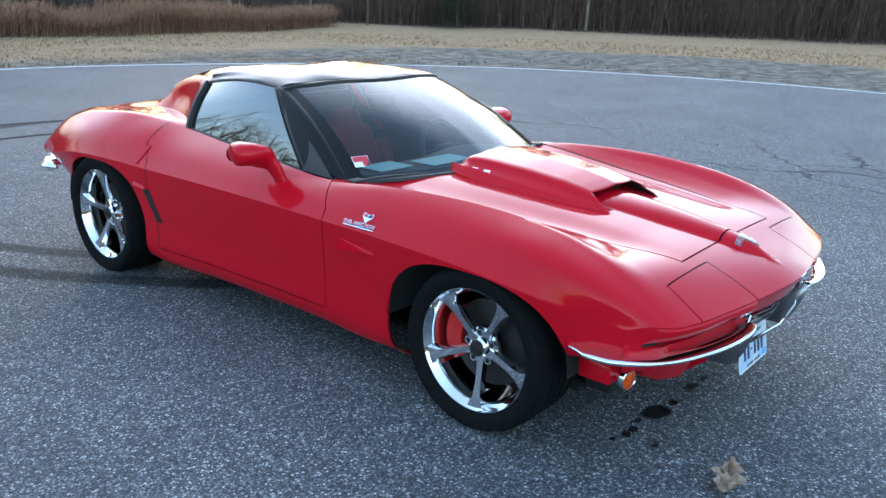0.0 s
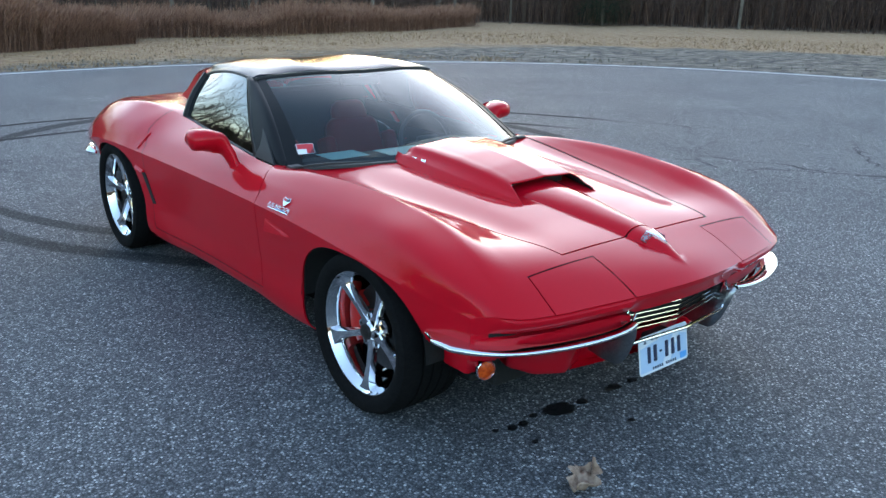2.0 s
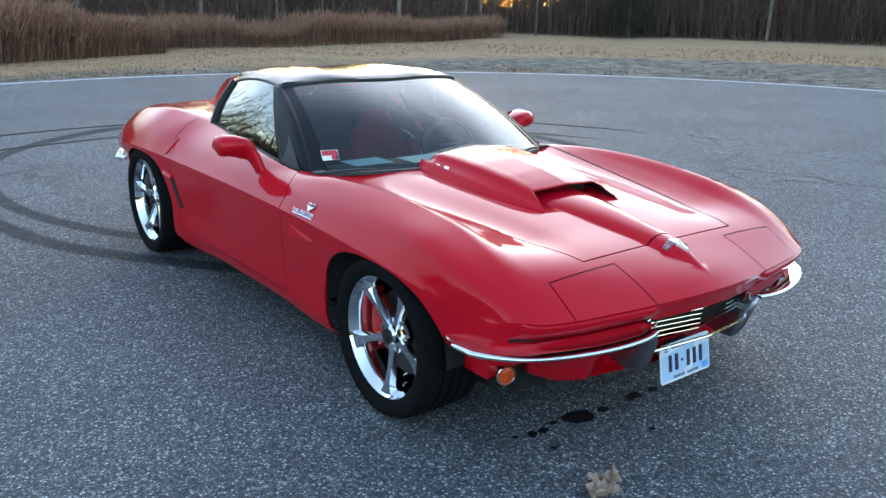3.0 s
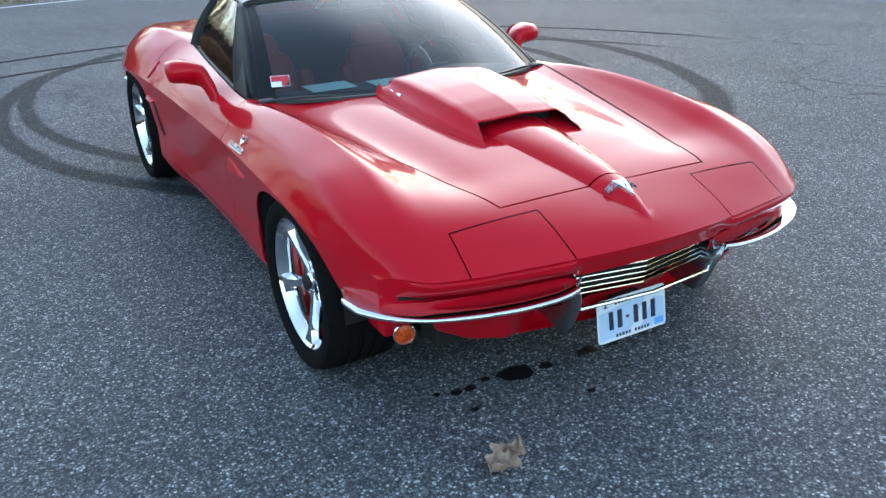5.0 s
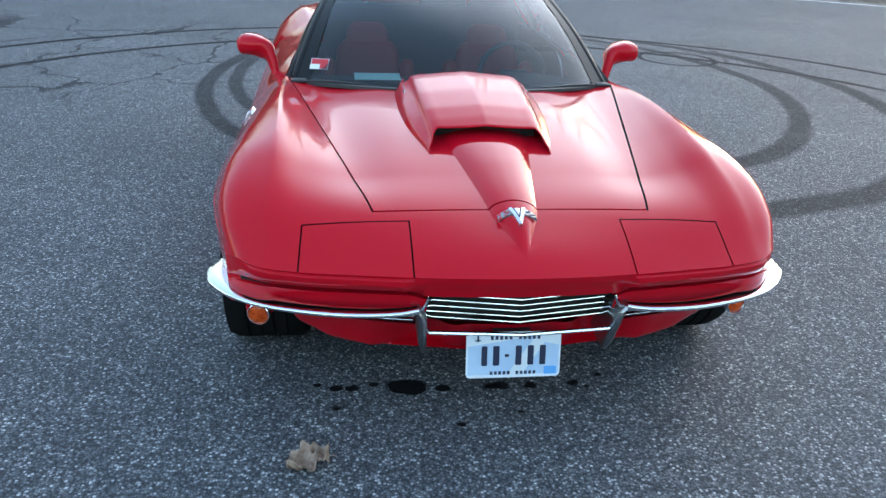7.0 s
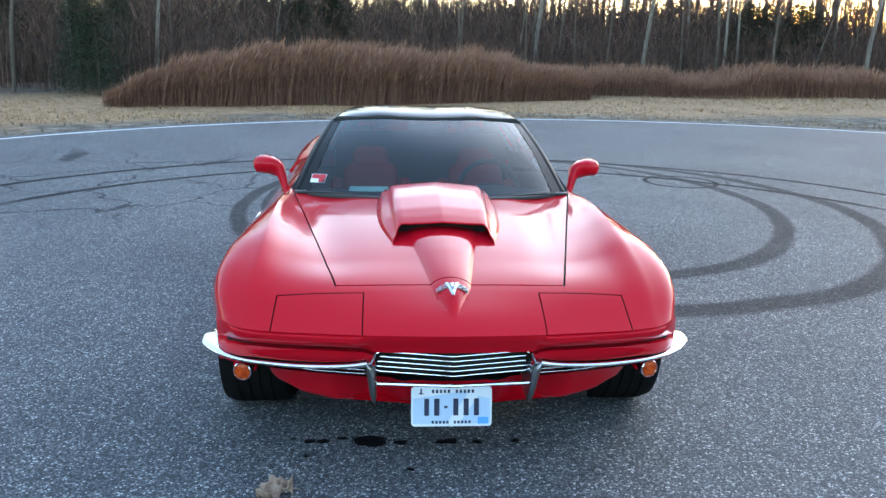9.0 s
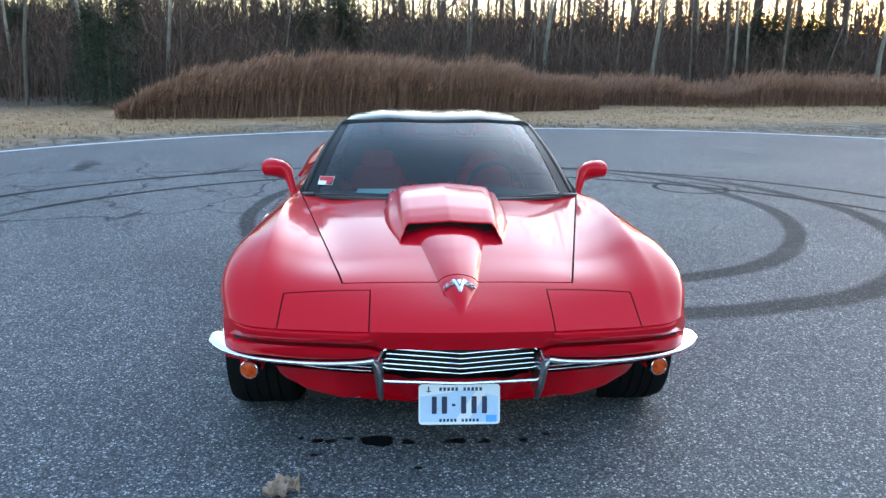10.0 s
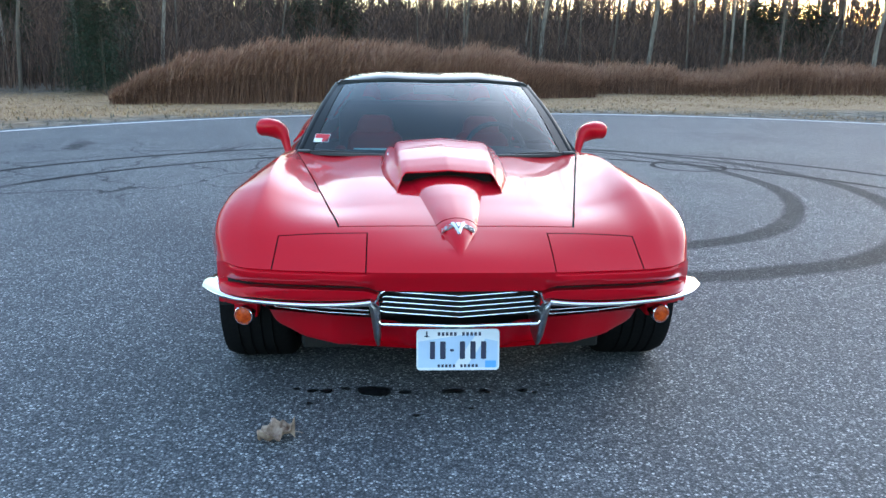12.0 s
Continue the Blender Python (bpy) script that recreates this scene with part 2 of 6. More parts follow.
def asphalt_material():
    m = mat("asphalt", (0.1, 0.1, 0.1), 0.75)
    c = node(m, "TexCoord").outputs["Object"]
    sep = node(m, "SeparateXYZ")
    wire(m, (c, sep.inputs[0]))
    px, py = sep.outputs[0], sep.outputs[1]
    vor = node(m, "TexVoronoi", Scale=115.0)
    wire(m, (c, vor.inputs["Vector"]))
    hsv = node(m, "SeparateColor")
    wire(m, (vor.outputs["Color"], hsv.inputs[0]))
    stones = ramp(m, hsv.outputs[0], ((0.0, (0.068, 0.070, 0.075)), (0.50, (0.126, 0.129, 0.135)), (0.80, (0.196, 0.199, 0.205)), (0.93, (0.35, 0.35, 0.355)), (1.0, (0.62, 0.61, 0.60))))
    tar = ramp(m, vor.outputs["Distance"], ((0.30, (1, 1, 1)), (0.62, (0.42, 0.42, 0.44))))
    mul = node(m, "Mix", data_type="RGBA", blend_type="MULTIPLY")
    mul.inputs["Factor"].default_value = 1.0
    wire(m, (stones, mul.inputs["A"]), (tar, mul.inputs["B"]))
    worn = ramp(m, noisy(m, 0.55, 5, 0.6, c), ((0.3, (0.80, 0.81, 0.83)), (0.7, (1.18, 1.17, 1.15))))
    fine = ramp(m, noisy(m, 9, 5, 0.7, c), ((0.3, (0.84, 0.84, 0.85)), (0.7, (1.12, 1.12, 1.11))))
    last = mul.outputs["Result"]
    for other in (worn, fine):
        k = node(m, "Mix", data_type="RGBA", blend_type="MULTIPLY")
        k.inputs["Factor"].default_value = 1.0
        wire(m, (last, k.inputs["A"]), (other, k.inputs["B"]))
        last = k.outputs["Result"]
    # rubber left by turning cars: rings with soft, broken edges
    wob = math2(m, "MULTIPLY", math2(m, "SUBTRACT", noisy(m, 0.5, 2, 0.5, c), 0.5), 0.18)
    patch = ramp(m, noisy(m, 1.6, 3, 0.6, c), ((0.25, (0.88,) * 3), (0.5, (1,) * 3)))
    total = None
    for cx, cy, r, squash, w, dark, start in ((1.42, 4.745, 3.13, 0.882, 0.100, 0.72, None), (1.137, 5.106, 2.62, 0.823, 0.085, 0.70, None), (0.5, 2.5, 5.90, 1.0, 0.075, 0.93, 4.0), (0.5, 2.5, 4.95, 1.0, 0.070, 0.93, 3.9), (3.4, 6.3, 0.45, 1.0, 0.04, 0.9, None)):
        dx, dy = math2(m, "SUBTRACT", px, cx), math2(m, "MULTIPLY", math2(m, "SUBTRACT", py, cy), squash)
        d = math2(m, "SQRT", math2(m, "ADD", math2(m, "MULTIPLY", dx, dx), math2(m, "MULTIPLY", dy, dy)))
        off = math2(m, "ABSOLUTE", math2(m, "ADD", math2(m, "SUBTRACT", d, r), wob))
        if r > 1 and start is None:
            # more rubber where the car slid out to the south-east
            slide = math2(m, "DIVIDE", math2(m, "SUBTRACT", dx, dy), 1.41 * r)
            w = math2(m, "ADD", w, math2(m, "MULTIPLY", math2(m, "MAXIMUM", slide, 0.0), w * 0.4))
        line = math2(m, "MULTIPLY", math2(m, "SUBTRACT", 1.0, math2(m, "DIVIDE", off, w), True), dark * 2.4, True)
        line = math2(m, "MINIMUM", line, dark)
        if start is not None:
            line = math2(m, "MULTIPLY", line, math2(m, "SUBTRACT", py, start, True))
        line = math2(m, "MULTIPLY", line, patch)
        total = line if total is None else math2(m, "MAXIMUM", total, line)
    # cracks, sealed with tar, in some areas only
    cv = node(m, "TexVoronoi", Scale=0.75, feature="DISTANCE_TO_EDGE")
    warp = node(m, "TexNoise", Scale=1.6, Detail=8.0)
    wire(m, (c, warp.inputs["Vector"]))
    addv = node(m, "VectorMath", operation="MULTIPLY_ADD")
    addv.inputs[1].default_value = (0.9, 0.9, 0)
    wire(m, (warp.outputs["Color"], addv.inputs[0]), (c, addv.inputs[2]), (addv.outputs[0], cv.inputs["Vector"]))
    thin = math2(m, "MULTIPLY", math2(m, "SUBTRACT", 1.0, math2(m, "DIVIDE", cv.outputs["Distance"], 0.016), True), 2.2, True)
    some = 0.0
    for cx, cy, r in ((-3.8, 6.0, 3.3), (5.4, 0.8, 2.3), (6.4, 3.7, 1.0), (3.4, 6.6, 1.6)):
        dx, dy = math2(m, "SUBTRACT", px, cx), math2(m, "SUBTRACT", py, cy)
        d = math2(m, "SQRT", math2(m, "ADD", math2(m, "MULTIPLY", dx, dx), math2(m, "MULTIPLY", dy, dy)))
        some = math2(m, "MAXIMUM", some, math2(m, "SUBTRACT", r, d, True))
    near_car = math2(m, "SUBTRACT", math2(m, "SQRT", math2(m, "ADD", math2(m, "MULTIPLY", px, px), math2(m, "MULTIPLY", py, py))), 4.2, True)
    thin = math2(m, "MULTIPLY", math2(m, "MULTIPLY", math2(m, "MULTIPLY", thin, some), 0.68), near_car)
    total = math2(m, "MAXIMUM", total, thin)
    dk = node(m, "Mix", data_type="RGBA")
    dk.inputs["B"].default_value = (0.012, 0.0125, 0.014, 1)
    wire(m, (total, dk.inputs["Factor"]), (last, dk.inputs["A"]), (dk.outputs["Result"], shader(m).inputs["Base Color"]))
    h = math2(m, "ADD", math2(m, "MULTIPLY", vor.outputs["Distance"], -1.0), math2(m, "MULTIPLY", noisy(m, 260, 2, 0.5, c), 0.5))
    bump(m, h, 0.55, 0.004)
    wire(m, (math2(m, "SUBTRACT", 0.22, math2(m, "MULTIPLY", total, 0.19)), shader(m).inputs["Specular IOR Level"]))
    return m


def earth_material():
    """Gravel near the asphalt, dry straw-coloured grass further out, forest floor beyond."""
    m = mat("earth", (0.2, 0.17, 0.12), 0.95)
    c = node(m, "TexCoord").outputs["Object"]
    sep = node(m, "SeparateXYZ")
    wire(m, (c, sep.inputs[0]))
    dx, dy = math2(m, "SUBTRACT", sep.outputs[0], PAD[0]), math2(m, "SUBTRACT", sep.outputs[1], PAD[1])
    d = math2(m, "SQRT", math2(m, "ADD", math2(m, "MULTIPLY", dx, dx), math2(m, "MULTIPLY", dy, dy)))
    east = math2(m, "MULTIPLY", math2(m, "SUBTRACT", sep.outputs[0], 7.0), 0.55)
    east = math2(m, "MINIMUM", math2(m, "MAXIMUM", east, 0.0), 7.0)
    d = math2(m, "SUBTRACT", d, east)
    d = math2(m, "ADD", d, math2(m, "MULTIPLY", math2(m, "SUBTRACT", noisy(m, 0.45, 4, 0.6, c), 0.5), 4.0))
    gravel = ramp(m, noisy(m, 2.2, 8, 0.75, c), ((0.40, (0.045, 0.036, 0.028)), (0.50, (0.125, 0.10, 0.078)), (0.62, (0.27, 0.225, 0.175))))
    straw = ramp(m, noisy(m, 3.5, 8, 0.75, c), ((0.30, (0.16, 0.10, 0.05)), (0.5, (0.31, 0.185, 0.095)), (0.72, (0.48, 0.335, 0.19))))
    far_east = math2(m, "MINIMUM", math2(m, "MAXIMUM", math2(m, "MULTIPLY", math2(m, "SUBTRACT", sep.outputs[0], 12.0), 0.7), 0.0), 13.0)
    d_floor = math2(m, "SUBTRACT", d, far_east)
    floor = ramp(m, noisy(m, 1.3, 6, 0.7, c), ((0.3, (0.035, 0.024, 0.017)), (0.7, (0.12, 0.08, 0.05))))
    a = node(m, "Mix", data_type="RGBA")
    wire(m, (ramp(m, math2(m, "MULTIPLY", d, 0.02), ((0.270, (0, 0, 0)), (0.30, (1, 1, 1)))), a.inputs["Factor"]), (gravel, a.inputs["A"]), (straw, a.inputs["B"]))
    b = node(m, "Mix", data_type="RGBA")
    wire(m, (ramp(m, math2(m, "MULTIPLY", d_floor, 0.02), ((0.42, (0, 0, 0)), (0.50, (1, 1, 1)))), b.inputs["Factor"]), (a.outputs["Result"], b.inputs["A"]), (floor, b.inputs["B"]), (b.outputs["Result"], shader(m).inputs["Base Color"]))
    bump(m, noisy(m, 14, 8, 0.8, c), 0.9, 0.05)
    return m


ASPHALT, EARTH = asphalt_material(), earth_material()
LINE_PAINT = grained("worn_white_line", ((0.25, (0.22, 0.22, 0.22)), (0.45, (0.50, 0.50, 0.49)), (0.7, (0.70, 0.70, 0.68))), 6, 0.8)

rows = []
for r in (0.0, 14.0, 17, 20, 24, 28, 34, 42, 55, 75, 110, 180, 400, 1500):
    row = []
    for k in range(96):
        a = 2 * math.pi * k / 96
        x, y = PAD[0] + r * math.cos(a), PAD[1] + r * math.sin(a)
        z = -0.035
        if 13 < r < 400:
            z += 0.10 * noise.noise((x * 0.13, y * 0.13, 0)) + 0.05 * noise.noise((x * 0.6, y * 0.6, 4)) - 0.02
        row.append((x, y, min(z, -0.012) if r < 17 else z))
    rows.append(row)
bm = grid(rows, closed=True)
bmesh.ops.remove_doubles(bm, verts=bm.verts, dist=1e-5)
bmesh.ops.recalc_face_normals(bm, faces=bm.faces)
tagged(part("ground", bm, EARTH), "dry straw grass and gravel verge running into woods", "ground", kind="structure")

# asphalt: a round end with the road leading away to the south
edge = []
for a in np.linspace(-38, 218, 90):
    w = 0.05 * noise.noise((a * 0.11, 0, 0))
    edge.append((PAD[0] + (PAD[2] + w) * math.cos(radians(a)), PAD[1] + (PAD[2] + w) * math.sin(radians(a))))
edge += [(-6.3, -14), (-4.0, -60), (9.0, -60), (12.0, -14)]
bm = bmesh.new()
top = [bm.verts.new((x, y, 0)) for x, y in edge]
bm.faces.new(top)
low = [bm.verts.new((x, y, -0.06)) for x, y in edge]
for i in range(len(edge)):
    j = (i + 1) % len(edge)
    bm.faces.new((top[i], top[j], low[j], low[i]))
bmesh.ops.recalc_face_normals(bm, faces=bm.faces)
tagged(part("pavement", bm, ASPHALT, smooth=False), "coarse grey asphalt turning circle with black tyre rings", "asphalt", kind="structure")
rows = []
for a in np.linspace(-36, 216, 240):
    jag = 0.012 * noise.noise((a * 0.9, 3, 0))
    rows.append([(PAD[0] + r * math.cos(radians(a)), PAD[1] + r * math.sin(radians(a)), z) for r, z in ((11.955 + jag, 0.001), (11.96 + jag, 0.004), (12.06 + jag, 0.004), (12.065 + jag, 0.001))])
bm = grid(rows)
bmesh.ops.recalc_face_normals(bm, faces=bm.faces)
tagged(part("edge_line", bm, LINE_PAINT, smooth=False), "worn white painted edge line on asphalt", "road marking", kind="structure")

# ---- plants ----
rng = np.random.default_rng(7)
BARK = grained("grey_bark", ((0.3, (0.045, 0.034, 0.026)), (0.55, (0.10, 0.078, 0.060)), (0.75, (0.18, 0.145, 0.115))), 9, 0.9, relief=0.6, stretch=(1, 1, 0.2), depth=0.02)
PALE_BARK = grained("pale_bark", ((0.3, (0.09, 0.073, 0.058)), (0.55, (0.185, 0.158, 0.130)), (0.75, (0.33, 0.295, 0.25))), 7, 0.9, relief=0.6, stretch=(1, 1, 0.25), depth=0.02)
TWIG = grained("dark_twigs", ((0.3, (0.050, 0.034, 0.026)), (0.7, (0.135, 0.090, 0.066))), 1.5, 0.9)
NEEDLES = grained("pine_needles", ((0.3, (0.020, 0.034, 0.021)), (0.7, (0.040, 0.060, 0.036))), 2.5, 0.9, Specular_IOR_Level=0.1)
REED = mat("dry_reed", (0.3, 0.18, 0.1), 0.9)
PLUME = mat("reed_plume", (0.3, 0.2, 0.13), 0.95)
BRUSH = mat("brown_brush", (0.12, 0.07, 0.05), 0.9)
DEAD_GRASS = mat("dry_grass", (0.4, 0.3, 0.18), 0.95)
OAK_LEAF = grained("brown_oak_leaves", ((0.3, (0.10, 0.042, 0.022)), (0.7, (0.20, 0.085, 0.045))), 4, 0.9)


def by_island(m, stops):
    g = node(m, "NewGeometry")
    wire(m, (ramp(m, g.outputs["Random Per Island"], stops), shader(m).inputs["Base Color"]))


by_island(REED, ((0.0, (0.075, 0.032, 0.020)), (0.5, (0.165, 0.078, 0.048)), (1.0, (0.34, 0.18, 0.115))))
by_island(PLUME, ((0.0, (0.17, 0.076, 0.046)), (0.5, (0.27, 0.132, 0.083)), (1.0, (0.40, 0.225, 0.15))))
by_island(BRUSH, ((0.0, (0.028, 0.015, 0.011)), (0.5, (0.066, 0.037, 0.027)), (0.9, (0.13, 0.073, 0.052)), (1.0, (0.22, 0.135, 0.095))))
by_island(DEAD_GRASS, ((0.0, (0.15, 0.088, 0.042)), (0.5, (0.30, 0.18, 0.092)), (1.0, (0.47, 0.31, 0.17))))


class Sheet:
    """Gathers many small pieces into one mesh."""

    def __init__(self):
        self.v, self.f = [], []

    def tube(self, pts, radii, n=5):
        base = len(self.v)
        pts = [Vector(p) for p in pts]
        for i, (p, r) in enumerate(zip(pts, radii)):
            t = (pts[min(i + 1, len(pts) - 1)] - pts[max(i - 1, 0)]).normalized()
            a = t.cross(Vector((0.3, 1, 0.1))).normalized()
            b = t.cross(a)
            for k in range(n):
                c = 2 * math.pi * k / n
                self.v.append(p + a * (r * math.cos(c)) + b * (r * math.sin(c)))
        for i in range(len(pts) - 1):
            for k in range(n):
                self.f.append((base + i * n + k, base + i * n + (k + 1) % n, base + (i + 1) * n + (k + 1) % n, base + (i + 1) * n + k))

    def blade(self, a, b, w, turn):
        d = Vector((math.cos(turn) * w, math.sin(turn) * w, 0))
        n = len(self.v)
        self.v += [Vector(a) - d, Vector(a) + d, Vector(b)]
        self.f.append((n, n + 1, n + 2))

    def leaf(self, p, size, nrm, turn):
        q = Vector(nrm).normalized()
        a = q.orthogonal().normalized()
        a = (Matrix.Rotation(turn, 3, q) @ a) * size
        b = q.cross(a) * 0.5
        n = len(self.v)
        p = Vector(p)
        self.v += [p - a, p + b, p + a, p - b]
        self.f.append((n, n + 1, n + 2, n + 3))

    def mesh(self, name, material):
        me = bpy.data.meshes.new(name)
        me.from_pydata([tuple(v) for v in self.v], [], self.f)
        me.materials.append(material)
        return me


def grow(limbs, twigs, start, way, length, radius, depth, fine):
    """A limb and what grows from it."""
    n = (6, 4, 4, 2)[min(depth, 3)]
    pts, p, d = [start], Vector(start), Vector(way).normalized()
    for i in range(n):
        bend = Vector(rng.normal(0, 0.055 if depth == 0 else 0.09 + 0.05 * depth, 3))
        d = (d + bend + Vector((0, 0, 0.05 if depth else 0.08))).normalized()
        p = p + d * (length / n)
        pts.append(p.copy())
    radii = [radius * (1 - 0.78 * i / n) for i in range(n + 1)]
    (limbs if depth < 2 else twigs).tube(pts, radii, (8, 5, 3, 3)[min(depth, 3)])
    if depth >= fine:
        return
    kids = (11, 7, 6)[min(depth, 2)]
    for k in range(kids):
        at = (0.34 + 0.64 * (k + rng.random() * 0.6) / kids) if depth == 0 else (0.25 + 0.75 * (k + rng.random()) / kids)
        i = min(int(at * n), n - 1)
        f = at * n - i
        q = pts[i].lerp(pts[i + 1], f)
        turn = 2.4 * k + rng.random() * 1.2
        out = Vector((math.cos(turn), math.sin(turn), 0))
        ax = (pts[i + 1] - pts[i]).normalized()
        side = (out - ax * out.dot(ax)).normalized()
        spread = 0.55 + 0.5 * rng.random()
        grow(limbs, twigs, q, ax * (1.15 - 0.3 * depth) + side * spread, length * (0.34 + 0.16 * rng.random()) * (1.15 - at * 0.5), radius * (1 - 0.75 * at) * 0.55, depth + 1, fine)


def bare_tree(height, radius, fine=2, lean=(0, 0)):
    limbs, twigs = Sheet(), Sheet()
    grow(limbs, twigs, (0, 0, -0.1), (lean[0], lean[1], 1), height, radius, 0, fine)
    return limbs, twigs


def conifer(height, spread):
    trunk, crown = Sheet(), Sheet()
    trunk.tube([(0, 0, -0.1), (0.03, 0, height * 0.5), (0, 0.02, height)], [height * 0.018, height * 0.012, 0.01], 7)
    z = 0.25
    while z < height * 0.985:
        k = z / height
        reach = spread * (1 - k) ** 0.8 * (0.75 + 0.4 * rng.random()) + 0.15
        for j in range(9):
            a = rng.random() * 6.283
            tip = Vector((math.cos(a) * reach, math.sin(a) * reach, z - 0.10 * reach + 0.2 * rng.random()))
            root = Vector((0, 0, z + 0.12 * reach))
            for q in range(30):
                t = 0.2 + 0.8 * (q + rng.random()) / 30
                p = root.lerp(tip, t) + Vector(rng.normal(0, 0.16, 3))
                crown.blade(p, p + Vector((rng.normal(0, 0.10), rng.normal(0, 0.10), rng.uniform(-0.10, 0.05))) + (tip - root) * (0.10 / reach), 0.022, rng.random() * 3.14)
        z += height * 0.030
    return trunk, crown


def plant(name, stem, crown, stem_mat, crown_mat, label, category, group):
    t = new(name)
    part_a = new("trunk", stem.mesh("trunk", stem_mat))
    part_b = new("crown", crown.mesh("crown", crown_mat))
    part_a.parent = part_b.parent = t
    return tagged(t, label, category, group)


KINDS = []
for h, r, pale in ((11.5, 0.070, True), (12.5, 0.060, False), (10.0, 0.036, False), (13.0, 0.095, True), (9.0, 0.030, False), (11.0, 0.042, False)):
    a, b = bare_tree(h, r, 3 if h > 10 else 2, (rng.normal(0, 0.05), rng.normal(0, 0.05)))
    KINDS.append(plant("bare_tree", a, b, PALE_BARK if pale else BARK, TWIG, "tall leafless tree with pale trunk at the wood's edge" if pale else "tall leafless tree with grey trunk at the wood's edge", "tree", "bare trees"))
SPOTS = [(-8.2, 25.5), (-11.8, 22.8), (-4.8, 29.5), (10.1, 30.0), (0.9, 30.0), (11.9, 30.2), (-14.9, 29), (2.7, 31), (5.0, 30), (6.0, 31.5), (7.4, 30), (8.6, 30.2), (14.0, 31), (15.7, 30), (17.3, 30), (19.9, 30.3)]
for k in range(70):
    SPOTS.append((float(rng.uniform(-28, 36)), float(rng.uniform(29, 46))))
for k in range(36):
    a = math.radians(float(rng.uniform(-25, 62)))
    d = float(rng.uniform(42, 56))
    SPOTS.append((PAD[0] + d * math.cos(a), PAD[1] + d * math.sin(a)))
for k in range(12):
    a = math.radians(float(rng.uniform(150, 290)))
    d = float(rng.uniform(19, 34))
    SPOTS.append((PAD[0] + d * math.cos(a), PAD[1] + d * math.sin(a)))
for i, (x, y) in enumerate(SPOTS):
    src = KINDS[i % len(KINDS)]
    s = float(rng.uniform(0.85, 1.2))
    m = pose(x, y, -0.05, float(rng.normal(0, 1.3)), float(rng.normal(0, 1.3)), float(rng.uniform(0, 360)))
    if i < len(KINDS):
        src.matrix_basis = m
    else:
        c = copy_thing(src, m)
        c.scale = (s, s, s)

cone_a = plant("evergreen", *conifer(4.2, 1.35), BARK, NEEDLES, "dark green evergreen with branches down to the ground", "tree", "evergreens")
cone_a.matrix_basis = pose(-8.9, 21.8, -0.05)
cone_a.scale = (0.78, 0.78, 0.64)
for x, y, s, h in ((-10.0, 23.4, 0.75, 0.98), (-9.6, 26.5, 0.8, 1.1), (-4.0, 31.5, 1.3, 0.62), (-2.6, 32.6, 1.45, 0.66), (-6.2, 36, 1.0, 0.9), (17.8, 36.5, 1.8, 0.52), (20.6, 37.5, 1.9, 0.50), (-15, 30, 1.0, 0.8), (36, 30, 1.3, 0.8)):
    c = copy_thing(cone_a, pose(x, y, -0.05, 0, 0, x * 40))
    c.scale = (s, s, s * h)


def wood_edge(x):
    """How far north the brush begins, for a place east or west."""
    return float(np.interp(x, (-40, -12, -8, -5, 0, 5, 12, 20, 26, 31, 36, 40, 44, 48), (24, 21.5, 20.5, 21.5, 24, 26, 27.0, 28.5, 31, 32, 28, 19, 6, -6)))


# far trees that close the view all round, in one mesh
limbs = Sheet()
for k in range(1000):
    a = rng.random() * 2 * math.pi
    d = float(rng.uniform(44, 120))
    if k % 4:
        a = float(rng.uniform(0.15, 2.75))
    x, y = PAD[0] + d * math.cos(a), PAD[1] + d * math.sin(a)
    h = float(rng.uniform(10, 17))
    lx, ly = rng.normal(0, 0.35, 2)
    r = float(rng.uniform(0.06, 0.16))
    limbs.tube([(x, y, -0.2), (x + lx * 0.4, y + ly * 0.4, h * 0.5), (x + lx, y + ly, h)], [r, r * 0.7, 0.02], 4)
    for j in range(24):
        z = h * float(rng.uniform(0.22, 0.95))
        t, l = rng.random() * 6.283, h * float(rng.uniform(0.10, 0.24)) * (1.25 - z / h)
        q = Vector((x + lx * z / h + math.cos(t) * l, y + ly * z / h + math.sin(t) * l, z + l * 0.8))
        limbs.tube([(x + lx * z / h, y + ly * z / h, z), q], [r * 0.32, 0.012], 3)
        for u in range(4):
            e = q + Vector((rng.normal(0, 0.5), rng.normal(0, 0.5), rng.uniform(0.1, 1.0)))
            limbs.blade(Vector((x + lx * z / h, y + ly * z / h, z)).lerp(q, 0.4 + 0.15 * u), e, 0.016, a + 1.57)
tagged(new("far_woods", limbs.mesh("far_woods", TWIG)), "dense leafless woods behind the clearing", "woods", kind="stuff")

# undergrowth: thin stems and scrub in front of and between the trees
scrub = Sheet()
for k in range(46000):
    x = float(rng.uniform(-60, 75))
    deep = abs(float(rng.normal(0, 1))) * 20
    y = wood_edge(x) + 2.5 + deep
    h = float(rng.uniform(0.8, 2.6)) + min(deep, 40) * 0.115 * float(rng.uniform(0.4, 1.25))
    lean = rng.normal(0, 0.16, 2) * h
    w = float(rng.uniform(0.008, 0.022)) * (1 + (y - 26) * 0.02)
    t = rng.random() * 3.14
    tip = Vector((x + lean[0], y + lean[1], h))
    scrub.blade((x, y, -0.1), tip, w, t)
    for j in range(5):
        u = rng.uniform(0.3, 0.98)
        p = Vector((x, y, 0)).lerp(tip, u)
        scrub.blade(p, p + Vector((rng.normal(0, 0.35), rng.normal(0, 0.2), rng.uniform(0.2, 0.7))), w * 0.7, t)
